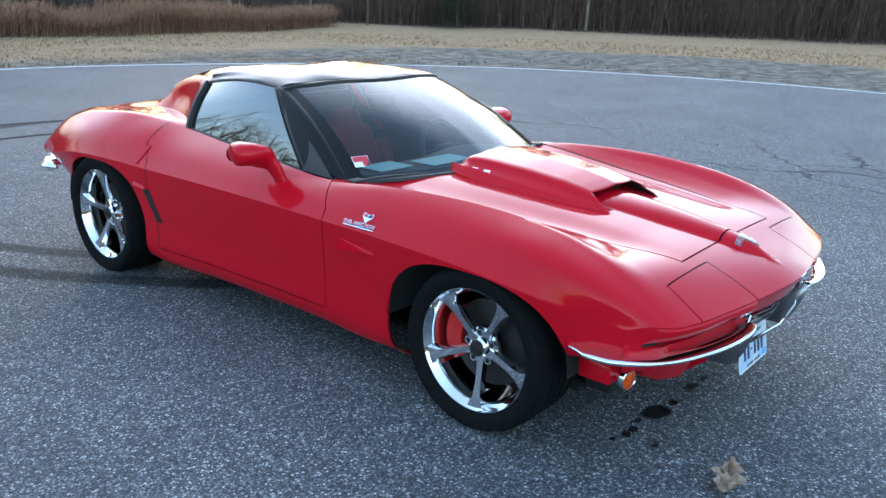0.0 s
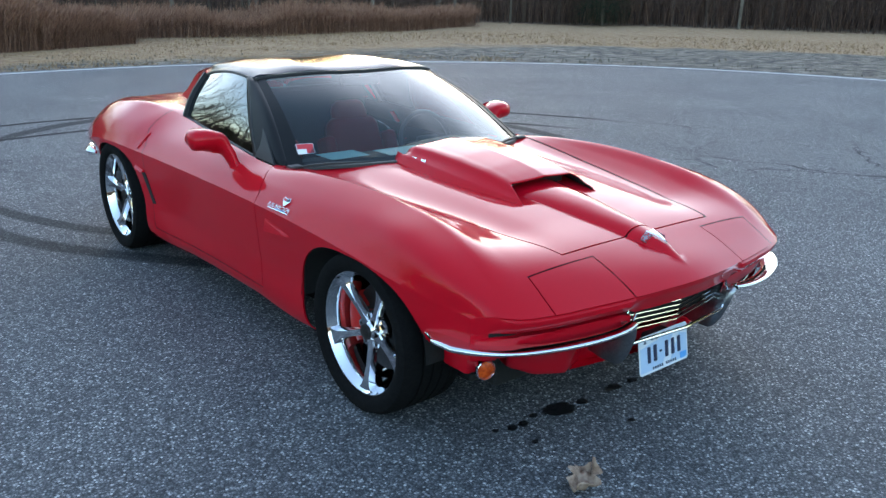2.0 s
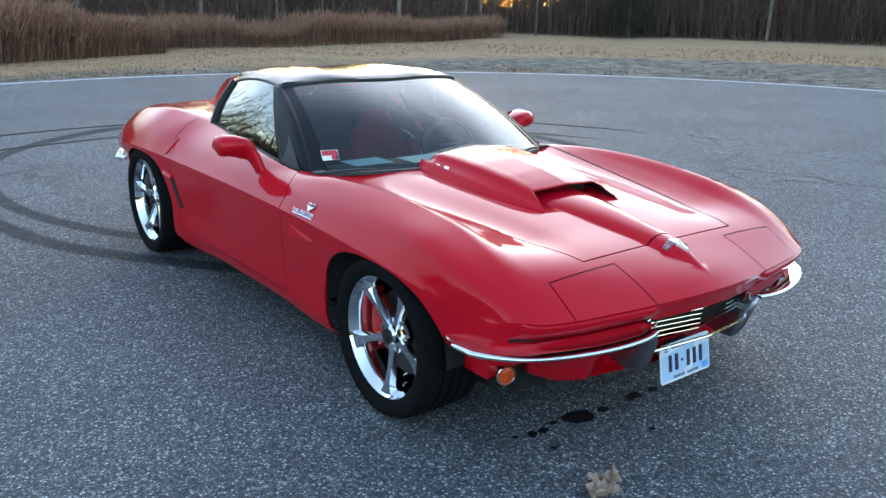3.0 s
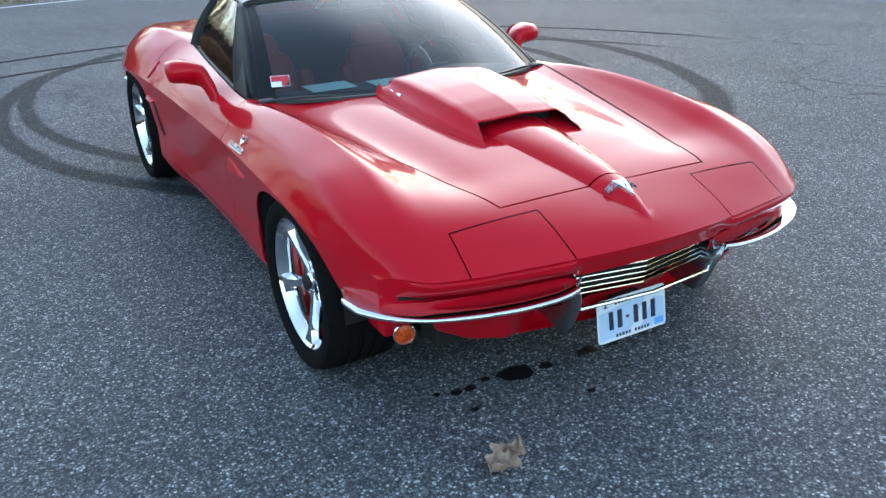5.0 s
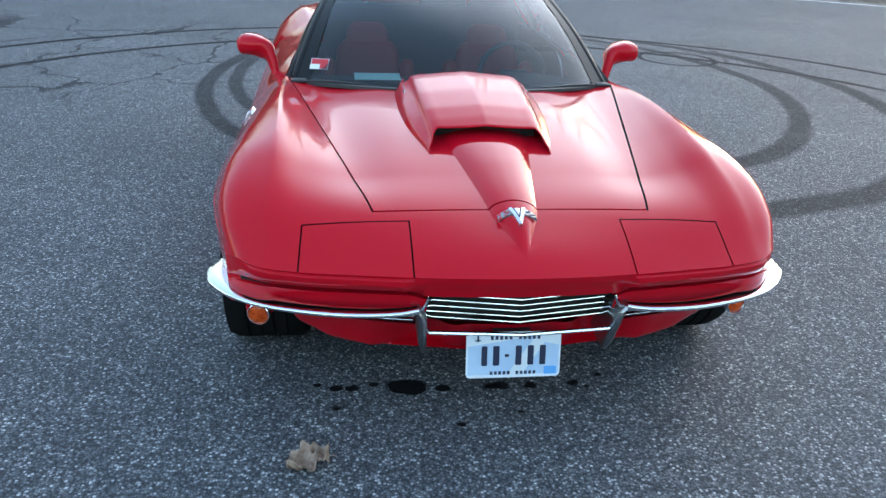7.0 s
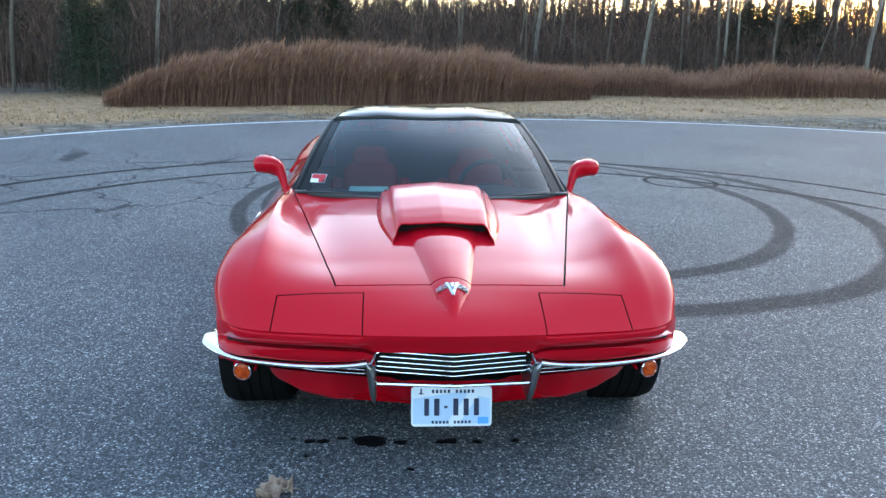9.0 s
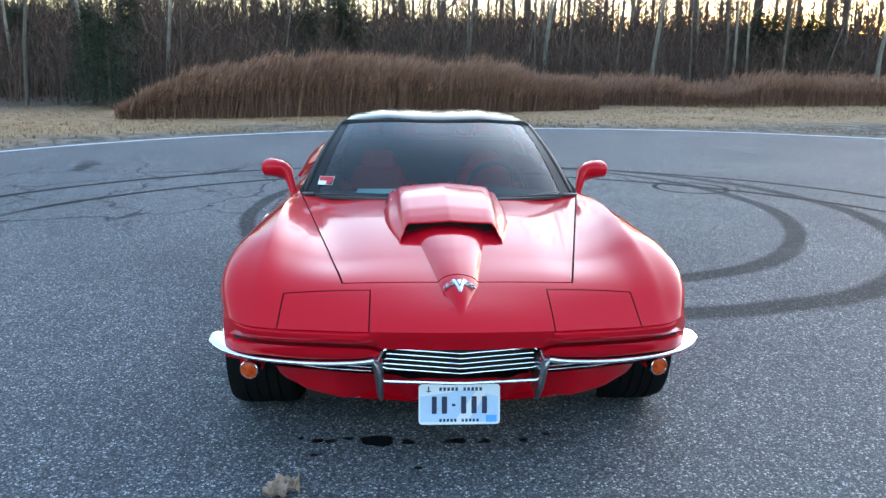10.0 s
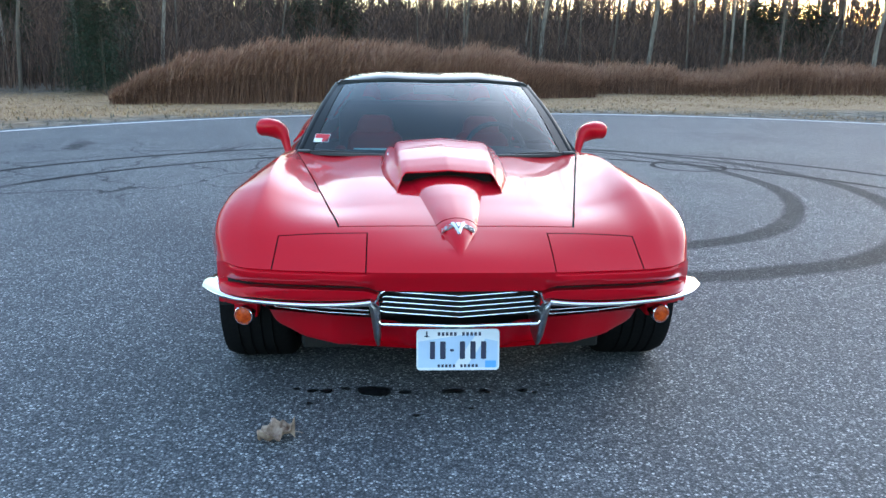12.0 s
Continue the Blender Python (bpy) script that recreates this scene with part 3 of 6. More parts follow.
# behind it a thicket too dense to see through, with an uneven top
for k in range(105000):
    x = float(rng.uniform(-52, 66))
    y = wood_edge(x) + 9 + 16 * float(rng.random())
    top = 3.6 + 1.2 * noise.noise((x * 0.22, y * 0.1, 3)) + 0.8 * noise.noise((x * 1.1, y * 0.3, 8))
    z = top * float(rng.random()) ** 0.8
    lean = float(rng.normal(0, 0.5))
    long = float(rng.uniform(0.3, 1.1))
    scrub.blade((x, y, z), (x + long * math.sin(lean), y, z + long * math.cos(lean) * (1 if z < top - 0.5 else 0.6)), float(rng.uniform(0.014, 0.038)), float(rng.normal(0, 0.3)))
# the same scrub closes the clearing to the east, south and west
for k in range(26000):
    deg = float(rng.uniform(-175, 45))
    a = math.radians(deg)
    d = float(np.interp(deg, (-175, -120, -70, -20, 45), (26, 36, 46, 48, 46))) + abs(float(rng.normal(0, 1))) * 13
    x, y = PAD[0] + d * math.cos(a), PAD[1] + d * math.sin(a)
    if -7 < x < 12 and -34 < y < -10:
        continue
    h = float(rng.uniform(1.5, 6.0)) * (0.75 if y < 4 else 1.0)
    lean = rng.normal(0, 0.14, 2) * h
    w = float(rng.uniform(0.02, 0.05))
    t = a + 1.57 + float(rng.normal(0, 0.5))
    tip = Vector((x + lean[0], y + lean[1], h))
    scrub.blade((x, y, -0.1), tip, w, t)
    for j in range(4):
        p = Vector((x, y, 0)).lerp(tip, rng.uniform(0.3, 0.98))
        scrub.blade(p, p + Vector((rng.normal(0, 0.5), rng.normal(0, 0.5), rng.uniform(0.2, 0.9))), w * 0.7, t)
tagged(new("undergrowth", scrub.mesh("undergrowth", BRUSH)), "brown leafless undergrowth below the trees", "undergrowth", kind="stuff")

# reeds: a tall brown bank, falling away to both ends, and a lower strip to the east
reeds, plumes = Sheet(), Sheet()
for k in range(34000):
    if k % 4:
        x = float(rng.uniform(-7.4, 6.5))
        y0 = float(np.interp(x, (-7.4, -5, -2, 2, 6.5), (17.6, 18.2, 19.2, 20.8, 23.5)))
        tall = float(np.interp(x, (-7.4, -6.8, -5.8, -4.6, -3, 1, 3.5, 5.0, 6.5), (0.15, 0.62, 1.05, 1.36, 1.55, 1.47, 1.32, 0.98, 0.78)))
        y = y0 + abs(float(rng.normal(0, 1))) * 1.7
        tall *= 0.92 + 0.16 * noise.noise((x * 0.6, y * 0.5, 7)) + 0.30 * noise.noise((x * 1.6, y * 0.9, 2)) + 0.12 * noise.noise((x * 4, y * 3, 5))
    else:
        x = float(rng.uniform(5.0, 27))
        y = wood_edge(x) - 0.5 + abs(float(rng.normal(0, 1))) * 1.6
        tall = 0.82 + 0.42 * noise.noise((x * 0.3, y * 0.3, 0)) + 0.2 * noise.noise((x * 1.5, y, 3)) + (0.2 if 13 < x < 19 else 0)
    h = tall * float(rng.uniform(0.62, 1.08))
    lean = rng.normal(0.06, 0.11, 2) * h
    t = rng.random() * 3.14
    tip = Vector((x + lean[0], y + lean[1], h))
    root = Vector((x, y, -0.1))
    reeds.blade(root, tip, float(rng.uniform(0.004, 0.009)), t)
    for j in range(3):
        u = float(rng.uniform(0.2, 0.85))
        p = root.lerp(tip, u)
        reeds.blade(p, p + Vector((rng.normal(0, 0.14), rng.normal(0, 0.12), rng.uniform(0.15, 0.42))), 0.006, t + 0.5)
    # plume
    for j in range(5):
        p = root.lerp(tip, 0.74 + 0.055 * j)
        plumes.blade(p, p + Vector((rng.normal(0.07, 0.06), rng.normal(0, 0.05), rng.uniform(0.08, 0.24))), 0.011, t + j)
tagged(new("reeds", reeds.mesh("reeds", REED)), "bank of tall dry brown reeds", "reeds", kind="stuff")
tagged(new("reed_plumes", plumes.mesh("reed_plumes", PLUME)), "feathery pale brown plumes on the reeds", "reeds", kind="stuff")

# short dry grass on the verge
grass = Sheet()
for k in range(42000):
    a = math.radians(float(rng.uniform(-18, 168)))
    d = 12.6 + 16.5 * float(rng.random()) ** 1.15
    x, y = PAD[0] + d * math.cos(a), PAD[1] + d * math.sin(a)
    if y > wood_edge(x) + 1:
        continue
    thick_here = noise.noise((x * 0.45, y * 0.45, 0)) + 0.05 * (d - 14) - 0.10 * max(0.0, x - 9) * (1 if d < 21 else 0)
    if thick_here < -0.15 + 0.25 * rng.random():
        continue
    h = float(rng.uniform(0.008, 0.030)) * (1 + max(0, noise.noise((x * 0.3, y * 0.3, 9))) * 1.6)
    if d > 24:
        h *= 1.7
    l = rng.normal(0, 2.4, 2) * h
    grass.blade((x, y, -0.05), (x + l[0], y + l[1], h), float(rng.uniform(0.006, 0.016)), rng.random() * 3.14)
tagged(new("dry_grass", grass.mesh("dry_grass", DEAD_GRASS)), "short dry straw-coloured grass on the verge", "grass", kind="stuff")

# stones and clods on the gravel shoulder
clods = Sheet()
for k in range(420):
    a = math.radians(float(rng.uniform(-18, 160)))
    d = 12.5 + abs(float(rng.normal(0, 2.2)))
    x, y, s = PAD[0] + d * math.cos(a), PAD[1] + d * math.sin(a), float(rng.uniform(0.008, 0.024))
    clods.leaf((x, y, 0.0), s, (0, 0.3, 1), rng.random() * 6)
    clods.tube([(x, y, -0.06), (x + s * 0.2, y, s * 0.25)], [s, s * 0.55], 5)
CLOD = grained("clod", ((0.3, (0.10, 0.08, 0.06)), (0.7, (0.24, 0.20, 0.15))), 3, 0.95)
tagged(new("gravel_clods", clods.mesh("gravel_clods", CLOD)), "loose stones and clods on the gravel shoulder", "gravel", kind="stuff")
# ---- the car: a low coupe, nose towards -y, front axle over the origin ----
car = tagged(new("car"), "glossy red sports coupe with black roof and chrome bumpers on asphalt", "car")

# lines that run the length of the body: distance along, half width, height
LINE_CENTRE = ((-0.862, 0, 0.594), (-0.80, 0, 0.625), (-0.62, 0, 0.680), (-0.3, 0, 0.733), (0.0, 0, 0.770), (0.3, 0, 0.795), (0.62, 0, 0.815), (2.3, 0, 0.90), (2.9, 0, 0.90), (3.3, 0, 0.87), (3.58, 0, 0.78))
LINE_INNER = ((-0.822, 0.33, 0.585), (-0.77, 0.33, 0.614), (-0.617, 0.33, 0.679), (-0.3, 0.33, 0.729), (0.0, 0.33, 0.762), (0.3, 0.33, 0.786), (0.62, 0.33, 0.805), (2.3, 0.33, 0.90), (2.9, 0.33, 0.90), (3.3, 0.33, 0.87), (3.58, 0.33, 0.78))
LINE_HOOD = ((-0.792, 0.50, 0.582), (-0.615, 0.48, 0.677), (-0.3, 0.50, 0.719), (0.0, 0.564, 0.745), (0.3, 0.632, 0.768), (0.62, 0.704, 0.793), (0.87, 0.745, 0.803), (2.3, 0.55, 0.90), (2.9, 0.55, 0.895), (3.3, 0.55, 0.86), (3.58, 0.55, 0.77))
LINE_VALLEY = ((-0.752, 0.68, 0.578), (-0.60, 0.655, 0.674), (-0.3, 0.640, 0.746), (0.0, 0.668, 0.785), (0.3, 0.700, 0.802), (0.62, 0.740, 0.811), (0.87, 0.768, 0.806), (2.3, 0.64, 0.90), (2.9, 0.69, 0.90), (3.3, 0.69, 0.85), (3.58, 0.68, 0.74))
LINE_CREST = ((-0.712, 0.785, 0.578), (-0.55, 0.776, 0.690), (-0.3, 0.757, 0.784), (0.0, 0.760, 0.828), (0.3, 0.770, 0.840), (0.6, 0.780, 0.829), (0.925, 0.783, 0.803), (1.4, 0.758, 0.829), (1.8, 0.725, 0.850), (2.15, 0.70, 0.876), (2.4, 0.715, 0.900), (2.65, 0.76, 0.912), (2.9, 0.785, 0.890), (3.2, 0.785, 0.838), (3.45, 0.775, 0.745), (3.58, 0.765, 0.660))
LINE_SHOULDER = ((-0.652, 0.848, 0.582), (-0.54, 0.890, 0.644), (-0.42, 0.907, 0.697), (-0.25, 0.897, 0.748), (0.0, 0.880, 0.770), (0.3, 0.870, 0.772), (0.6, 0.862, 0.768), (0.925, 0.862, 0.753), (1.4, 0.858, 0.763), (1.8, 0.850, 0.775), (2.18, 0.850, 0.790), (2.45, 0.875, 0.808), (2.75, 0.900, 0.800), (3.1, 0.895, 0.755), (3.4, 0.868, 0.67), (3.58, 0.835, 0.60))
LINE_CREASE = ((-0.590, 0.886, 0.566), (-0.50, 0.908, 0.580), (-0.40, 0.938, 0.596), (-0.25, 0.963, 0.622), (0.0, 0.966, 0.648), (0.3, 0.956, 0.661), (0.82, 0.940, 0.670), (1.4, 0.940, 0.679), (2.18, 0.948, 0.681), (2.6, 0.968, 0.687), (2.95, 0.962, 0.668), (3.3, 0.915, 0.608), (3.58, 0.820, 0.555))
LINE_FLANK = ((-0.587, 0.884, 0.48), (-0.25, 0.948, 0.47), (0.0, 0.955, 0.46), (0.45, 0.925, 0.42), (1.0, 0.914, 0.41), (1.7, 0.914, 0.41), (2.15, 0.932, 0.42), (2.7, 0.950, 0.44), (3.1, 0.885, 0.47), (3.35, 0.80, 0.47), (3.58, 0.66, 0.47))
LINE_SILL = ((-0.500, 0.86, 0.35), (0.0, 0.90, 0.30), (0.45, 0.890, 0.19), (1.0, 0.878, 0.19), (1.7, 0.880, 0.185), (2.2, 0.900, 0.18), (2.7, 0.90, 0.26), (3.1, 0.78, 0.36), (3.58, 0.55, 0.38))
LINE_UNDER = ((-0.48, 0.76, 0.33), (0.0, 0.80, 0.28), (0.45, 0.80, 0.135), (1.0, 0.79, 0.13), (1.7, 0.79, 0.13), (2.2, 0.80, 0.13), (2.7, 0.80, 0.24), (3.1, 0.70, 0.34), (3.58, 0.50, 0.36))
UPPER = (LINE_CENTRE, LINE_INNER, LINE_HOOD, LINE_VALLEY, LINE_CREST, LINE_SHOULDER, LINE_CREASE)
LOWER = (LINE_CREASE, LINE_FLANK, LINE_SILL, LINE_UNDER)
NOSE, TAIL = -0.862, 3.58
STEPS = {0: 9, 1: 8, 2: 7, 3: 8, 4: 10, 5: 10}


def stretch_at(line, y):
    """Where a line lies for a nominal station: its own front end is drawn back, its rear is not."""
    k = np.clip((y - NOSE) / 0.75, 0, 1)
    own = y + (line[0][0] - NOSE) * (1 - (3 * k**2 - 2 * k**3))
    x, z = spline(line, own)[0]
    return np.array((x, own, z))


def smooth_between(pts):
    """Lengths and slopes of a curve across the body."""
    pts = np.array(pts)
    t = np.r_[0, np.cumsum(np.linalg.norm(np.diff(pts, axis=0), axis=1))]
    d = np.gradient(pts, t, axis=0)
    return t, d


def at_param(pts, t, d, i, u):
    h = t[i + 1] - t[i]
    return (2 * u**3 - 3 * u**2 + 1) * pts[i] + (u**3 - 2 * u**2 + u) * h * d[i] + (3 * u**2 - 2 * u**3) * pts[i + 1] + (u**3 - u**2) * h * d[i + 1]


def spine_width(y):
    return float(np.interp(y, (-0.79, -0.70, -0.60, -0.3, 0.0, 0.3), (0.004, 0.034, 0.072, 0.114, 0.160, 0.165)))


def spine_height(y):
    k = np.clip((y + 0.785) / 0.15, 0, 1)
    return float(np.interp(y, (-0.6, -0.3, -0.12, 0.0, 0.2), (0.030, 0.037, 0.035, 0.027, 0.015)) * (3 * k**2 - 2 * k**3))


def ridge(k):
    """Height over the stinger's width: full sides and a soft fold along the middle."""
    k = min(1.0, abs(k))
    return 0.84 * (1 - k**2.6) ** 0.8 + 0.16 * (1 - k)


def half_section(y):
    up = [stretch_at(l, y) for l in UPPER]
    pts = np.array([up[1] * (-1, 1, 1)] + up)
    t, d = smooth_between(pts)
    # the fender's crest is a fold: each side runs up to it nearly straight
    fold = float(np.interp(y, (-0.80, -0.70, 0.45, 0.85, 2.3, 2.55, 3.2, 3.5), (0.0, 0.75, 0.7, 0.3, 0.3, 0.7, 0.7, 0.2)))
    inner_d, outer_d = d.copy(), d.copy()
    inner_d[5] += ((pts[5] - pts[4]) / (t[5] - t[4]) - d[5]) * fold * 0.15
    outer_d[5] += ((pts[6] - pts[5]) / (t[6] - t[5]) - d[5]) * fold
    row, kind = [], []
    w = spine_width(up[0][1]) / 0.33
    for i in range(6):
        if i == 0:
            us = [w * a / 8 for a in range(8)] + [w + (1 - w) * (b / 10) for b in range(10)]
        else:
            us = [a / STEPS[i] for a in range(STEPS[i])]
        for u in us:
            p = at_param(pts, t, outer_d if i == 4 else inner_d, i + 1, u)
            if i == 0 and u < w:
                p[2] += spine_height(p[1]) * ridge(u / w)
            row.append(p)
            kind.append(i)
    low = np.array([stretch_at(l, y) for l in LOWER])
    t, d = smooth_between(low)
    for i, n in ((0, 16), (1, 12), (2, 5)):
        for a in range(n):
            row.append(at_param(low, t, d, i, a / n))
            kind.append(6 + i)
    row.append(low[-1])
    kind.append(9)
    return row, kind


def cowl_at(x):
    return float(np.interp(abs(x), (0, 0.3, 0.53, 0.70, 0.80), (0.66, 0.71, 0.80, 0.875, 0.93)))


def arch(y, z, front=True):
    """Below 1 inside a wheel opening, seen from the side."""
    cy, a, b = (0.02, 0.425, 0.338) if front else (2.665, 0.425, 0.365)
    if z < 0.30:
        return abs(y - cy) / (a - 0.10 * (0.30 - z))
    return (abs((y - cy) / a) ** 2.6 + abs((z - 0.30) / b) ** 2.6) ** (1 / 2.6)


def on_arch(v, front):
    """Moves a point in the side view out or in to the rim of the opening."""
    cy = 0.02 if front else 2.665
    k = arch(v.co.y, v.co.z, front)
    if v.co.z < 0.30:
        v.co.y = cy + (v.co.y - cy) / k
    else:
        v.co.y, v.co.z = cy + (v.co.y - cy) / k, 0.30 + (v.co.z - 0.30) / k


def shell():
    """Half of the body's skin, with the wheel openings cut and the cabin left open."""
    ys = sorted(set(np.round(np.r_[np.linspace(NOSE, -0.5, 24), np.linspace(-0.5, 0.6, 74), np.linspace(0.6, 2.2, 66), np.linspace(2.2, 3.15, 62), np.linspace(3.15, TAIL, 18)], 5)))
    rows, kind = [], None
    for y in ys:
        row, kind = half_section(y)
        rows.append(row)
    bm = bmesh.new()
    vs = [[bm.verts.new(p) for p in row] for row in rows]
    for i in range(len(rows) - 1):
        for j in range(len(kind) - 1):
            c = sum((Vector(rows[a][b]) for a in (i, i + 1) for b in (j, j + 1)), Vector()) / 4
            if kind[j] < 4 and cowl_at(c.x) < c.y < (2.80 if kind[j] < 1 else 2.20 if kind[j] < 3 else 2.165):
                continue
            if kind[j] >= 6 and c.y < 0 and c.z < 0.44 and c.y < -0.30:
                continue
            if kind[j] >= 5 and (arch(c.y, c.z, True) < 1 or arch(c.y, c.z, False) < 1):
                continue
            bm.faces.new((vs[i][j], vs[i][j + 1], vs[i + 1][j + 1], vs[i + 1][j]))
    bmesh.ops.delete(bm, geom=[v for v in bm.verts if not v.link_faces], context="VERTS")
    for v in bm.verts:
        if v.is_boundary and abs(v.co.x) > 0.7 and v.co.z < 0.70:
            for front in (True, False):
                if 0.85 < arch(v.co.y, v.co.z, front) < 1.16 and (front or v.co.y < 3.2) and not (front and v.co.z < 0.42 and v.co.y < 0):
                    on_arch(v, front)
    front_row = [Vector(p) for p, k in zip(rows[0], kind) if k <= 6][: kind.index(6) + 1]
    tail_row = [Vector(p) for p in rows[-1]]
    bmesh.ops.recalc_face_normals(bm, faces=bm.faces)
    return bm, front_row, tail_row


def inside(poly, p):
    """Is the point p of a plane within the polygon?"""
    hit, n = False, len(poly)
    for i in range(n):
        (ax, ay), (bx, by) = poly[i], poly[(i + 1) % n]
        if (ay > p[1]) != (by > p[1]) and p[0] < (bx - ax) * (p[1] - ay) / (by - ay) + ax:
            hit = not hit
    return hit


def grown(poly, by):
    """The polygon, with each edge moved outwards."""
    n = len(poly)
    area = sum(poly[i][0] * poly[(i + 1) % n][1] - poly[(i + 1) % n][0] * poly[i][1] for i in range(n))
    s = 1 if area > 0 else -1
    lines = []
    for i in range(n):
        a, b = Vector(poly[i]), Vector(poly[(i + 1) % n])
        nrm = Vector((b.y - a.y, a.x - b.x)).normalized() * s * by
        lines.append((a + nrm, b + nrm))
    out = []
    for i in range(n):
        (a, b), (c, d) = lines[i - 1], lines[i]
        r, q = b - a, d - c
        k = r.x * q.y - r.y * q.x
        out.append(tuple(b) if abs(k) < 1e-9 else tuple(a + r * (((c - a).x * q.y - (c - a).y * q.x) / k)))
    return out


def cut_panel(bm, poly, axes, ok, gap=0.0048):
    """Takes the faces within a polygon (in the plane of two axes) out of the skin, and leaves a joint round them."""
    a, b = axes
    for edge_poly in (grown(poly, gap / 2), grown(poly, -gap / 2)):
        n = len(edge_poly)
        for i in range(n):
            p, q = Vector(edge_poly[i]), Vector(edge_poly[(i + 1) % n])
            lo = [min(p[k], q[k]) - 0.05 for k in (0, 1)]
            hi = [max(p[k], q[k]) + 0.05 for k in (0, 1)]
            fs = []
            for f in bm.faces:
                c = f.calc_center_median()
                if ok(c) and lo[0] < c[a] < hi[0] and lo[1] < c[b] < hi[1]:
                    fs.append(f)
            if not fs:
                continue
            co, no = Vector((0, 0, 0)), Vector((0, 0, 0))
            co[a], co[b] = p
            no[a], no[b] = (q - p).y, -(q - p).x
            geom = set(fs) | {e for f in fs for e in f.edges} | {v for f in fs for v in f.verts}
            bmesh.ops.bisect_plane(bm, geom=list(geom), dist=1e-5, plane_co=co, plane_no=no.normalized())
    outer, inner = grown(poly, gap / 2), grown(poly, -gap / 2)
    take, drop = [], []
    for f in bm.faces:
        c = f.calc_center_median()
        if ok(c):
            if inside(inner, (c[a], c[b])):
                take.append(f)
            elif inside(outer, (c[a], c[b])):
                drop.append(f)
    panel = bmesh.new()
    made = {}
    for f in take:
        for v in f.verts:
            if v not in made:
                made[v] = panel.verts.new(v.co)
        panel.faces.new([made[v] for v in f.verts])
    bmesh.ops.delete(bm, geom=take + drop, context="FACES")
    bmesh.ops.recalc_face_normals(panel, faces=panel.faces)
    return panel


def thick(bm, by=0.006):
    """Turns the free edges of a panel inwards, so that it shows its thickness."""
    for f in bm.faces:
        f.normal_update()
    bm.normal_update()
    rim = [e for e in bm.edges if e.is_boundary and not all(abs(v.co.x) < 1e-4 for v in e.verts)]
    nrm = {v: v.normal.copy() for e in rim for v in e.verts}
    ext = bmesh.ops.extrude_edge_only(bm, edges=rim)["geom"]
    fresh = [g for g in ext if isinstance(g, bmesh.types.BMVert)]
    for v in fresh:
        src = min((o for e in v.link_edges for o in e.verts if o in nrm), key=lambda o: (o.co - v.co).length, default=None)
        if src:
            v.co -= nrm[src] * by
    return bm


def both_halves(bm):
    out = join(bm.copy(), mirrored(bm))
    bm.free()
    bmesh.ops.remove_doubles(out, verts=[v for v in out.verts if abs(v.co.x) < 0.002], dist=0.0015)
    return out


skin, nose_edge, tail_edge = shell()
inner_skin = skin.copy()
HOOD = [(-0.2, -0.556), (0.44, -0.568), (0.762, 0.88), (0.76, 1.0), (-0.2, 1.0)]
LID = [(0.332, -0.617), (0.654, -0.614), (0.676, -0.95), (0.331, -0.95)]
DOOR = [(0.94, 0.95), (0.925, 0.81), (0.830, 0.71), (0.818, 0.66), (0.826, 0.45), (0.835, 0.262), (2.12, 0.255), (2.135, 0.40), (2.18, 0.56), (2.186, 0.68), (2.205, 0.72), (2.29, 0.80), (2.32, 0.95)]
hood_skin = cut_panel(skin, HOOD, (0, 1), lambda c: c.z > 0.55 and c.y < 1.0 and c.x < 0.80, 0.0075)
lid_skin = cut_panel(skin, LID, (0, 1), lambda c: c.z > 0.5 and c.y < -0.5)
door_skin = cut_panel(skin, DOOR, (1, 2), lambda c: c.x > 0.70 and 0.5 < c.y < 2.6)

# everything behind the joints
bm = inner_skin
bm.normal_update()
for v in bm.verts:
    v.co -= v.normal * 0.014
bmesh.ops.delete(bm, geom=[f for f in bm.faces if f.calc_center_median().y > 2.5 and f.calc_center_median().z < 0.3], context="FACES")
part("inner_structure", both_halves(bm), CAVITY, car)

# rolled lips round the wheel openings
def roll_lips(bm):
    rim = [e for e in bm.edges if e.is_boundary and all(abs(v.co.x) > 0.78 and (abs(arch(v.co.y, v.co.z, True) - 1) < 0.02 or abs(arch(v.co.y, v.co.z, False) - 1) < 0.02) for v in e.verts)]
    ext = bmesh.ops.extrude_edge_only(bm, edges=rim)["geom"]
    for v in ext:
        if isinstance(v, bmesh.types.BMVert):
            v.co.x -= 0.007


roll_lips(skin)
body = part("body", both_halves(skin), PAINT, car, "glossy red fibreglass body with peaked fenders", sharp=26)
hood = part("hood", thick(both_halves(hood_skin)), PAINT, car, "red hood with a raised central spine", sharp=26)
thick(lid_skin), thick(door_skin)
for side in (1, -1):
    part("headlight_lid", lid_skin.copy() if side > 0 else mirrored(lid_skin), PAINT, car, "closed flush red headlight lid")
    part("door", door_skin.copy() if side > 0 else mirrored(door_skin), PAINT, car, "closed red door without outside handle", sharp=26)
lid_skin.free(), door_skin.free()


# ---- nose below the hood's edge ----
def plan_normals(row):
    out = []
    for i, p in enumerate(row):
        t = (row[min(i + 1, len(row) - 1)] - row[max(i - 1, 0)])
        t.z = 0
        n = Vector((-t.y, t.x, 0)).normalized()
        out.append(n if n.y > 0 else -n)
    out[0] = Vector((0, 1, 0))
    return out


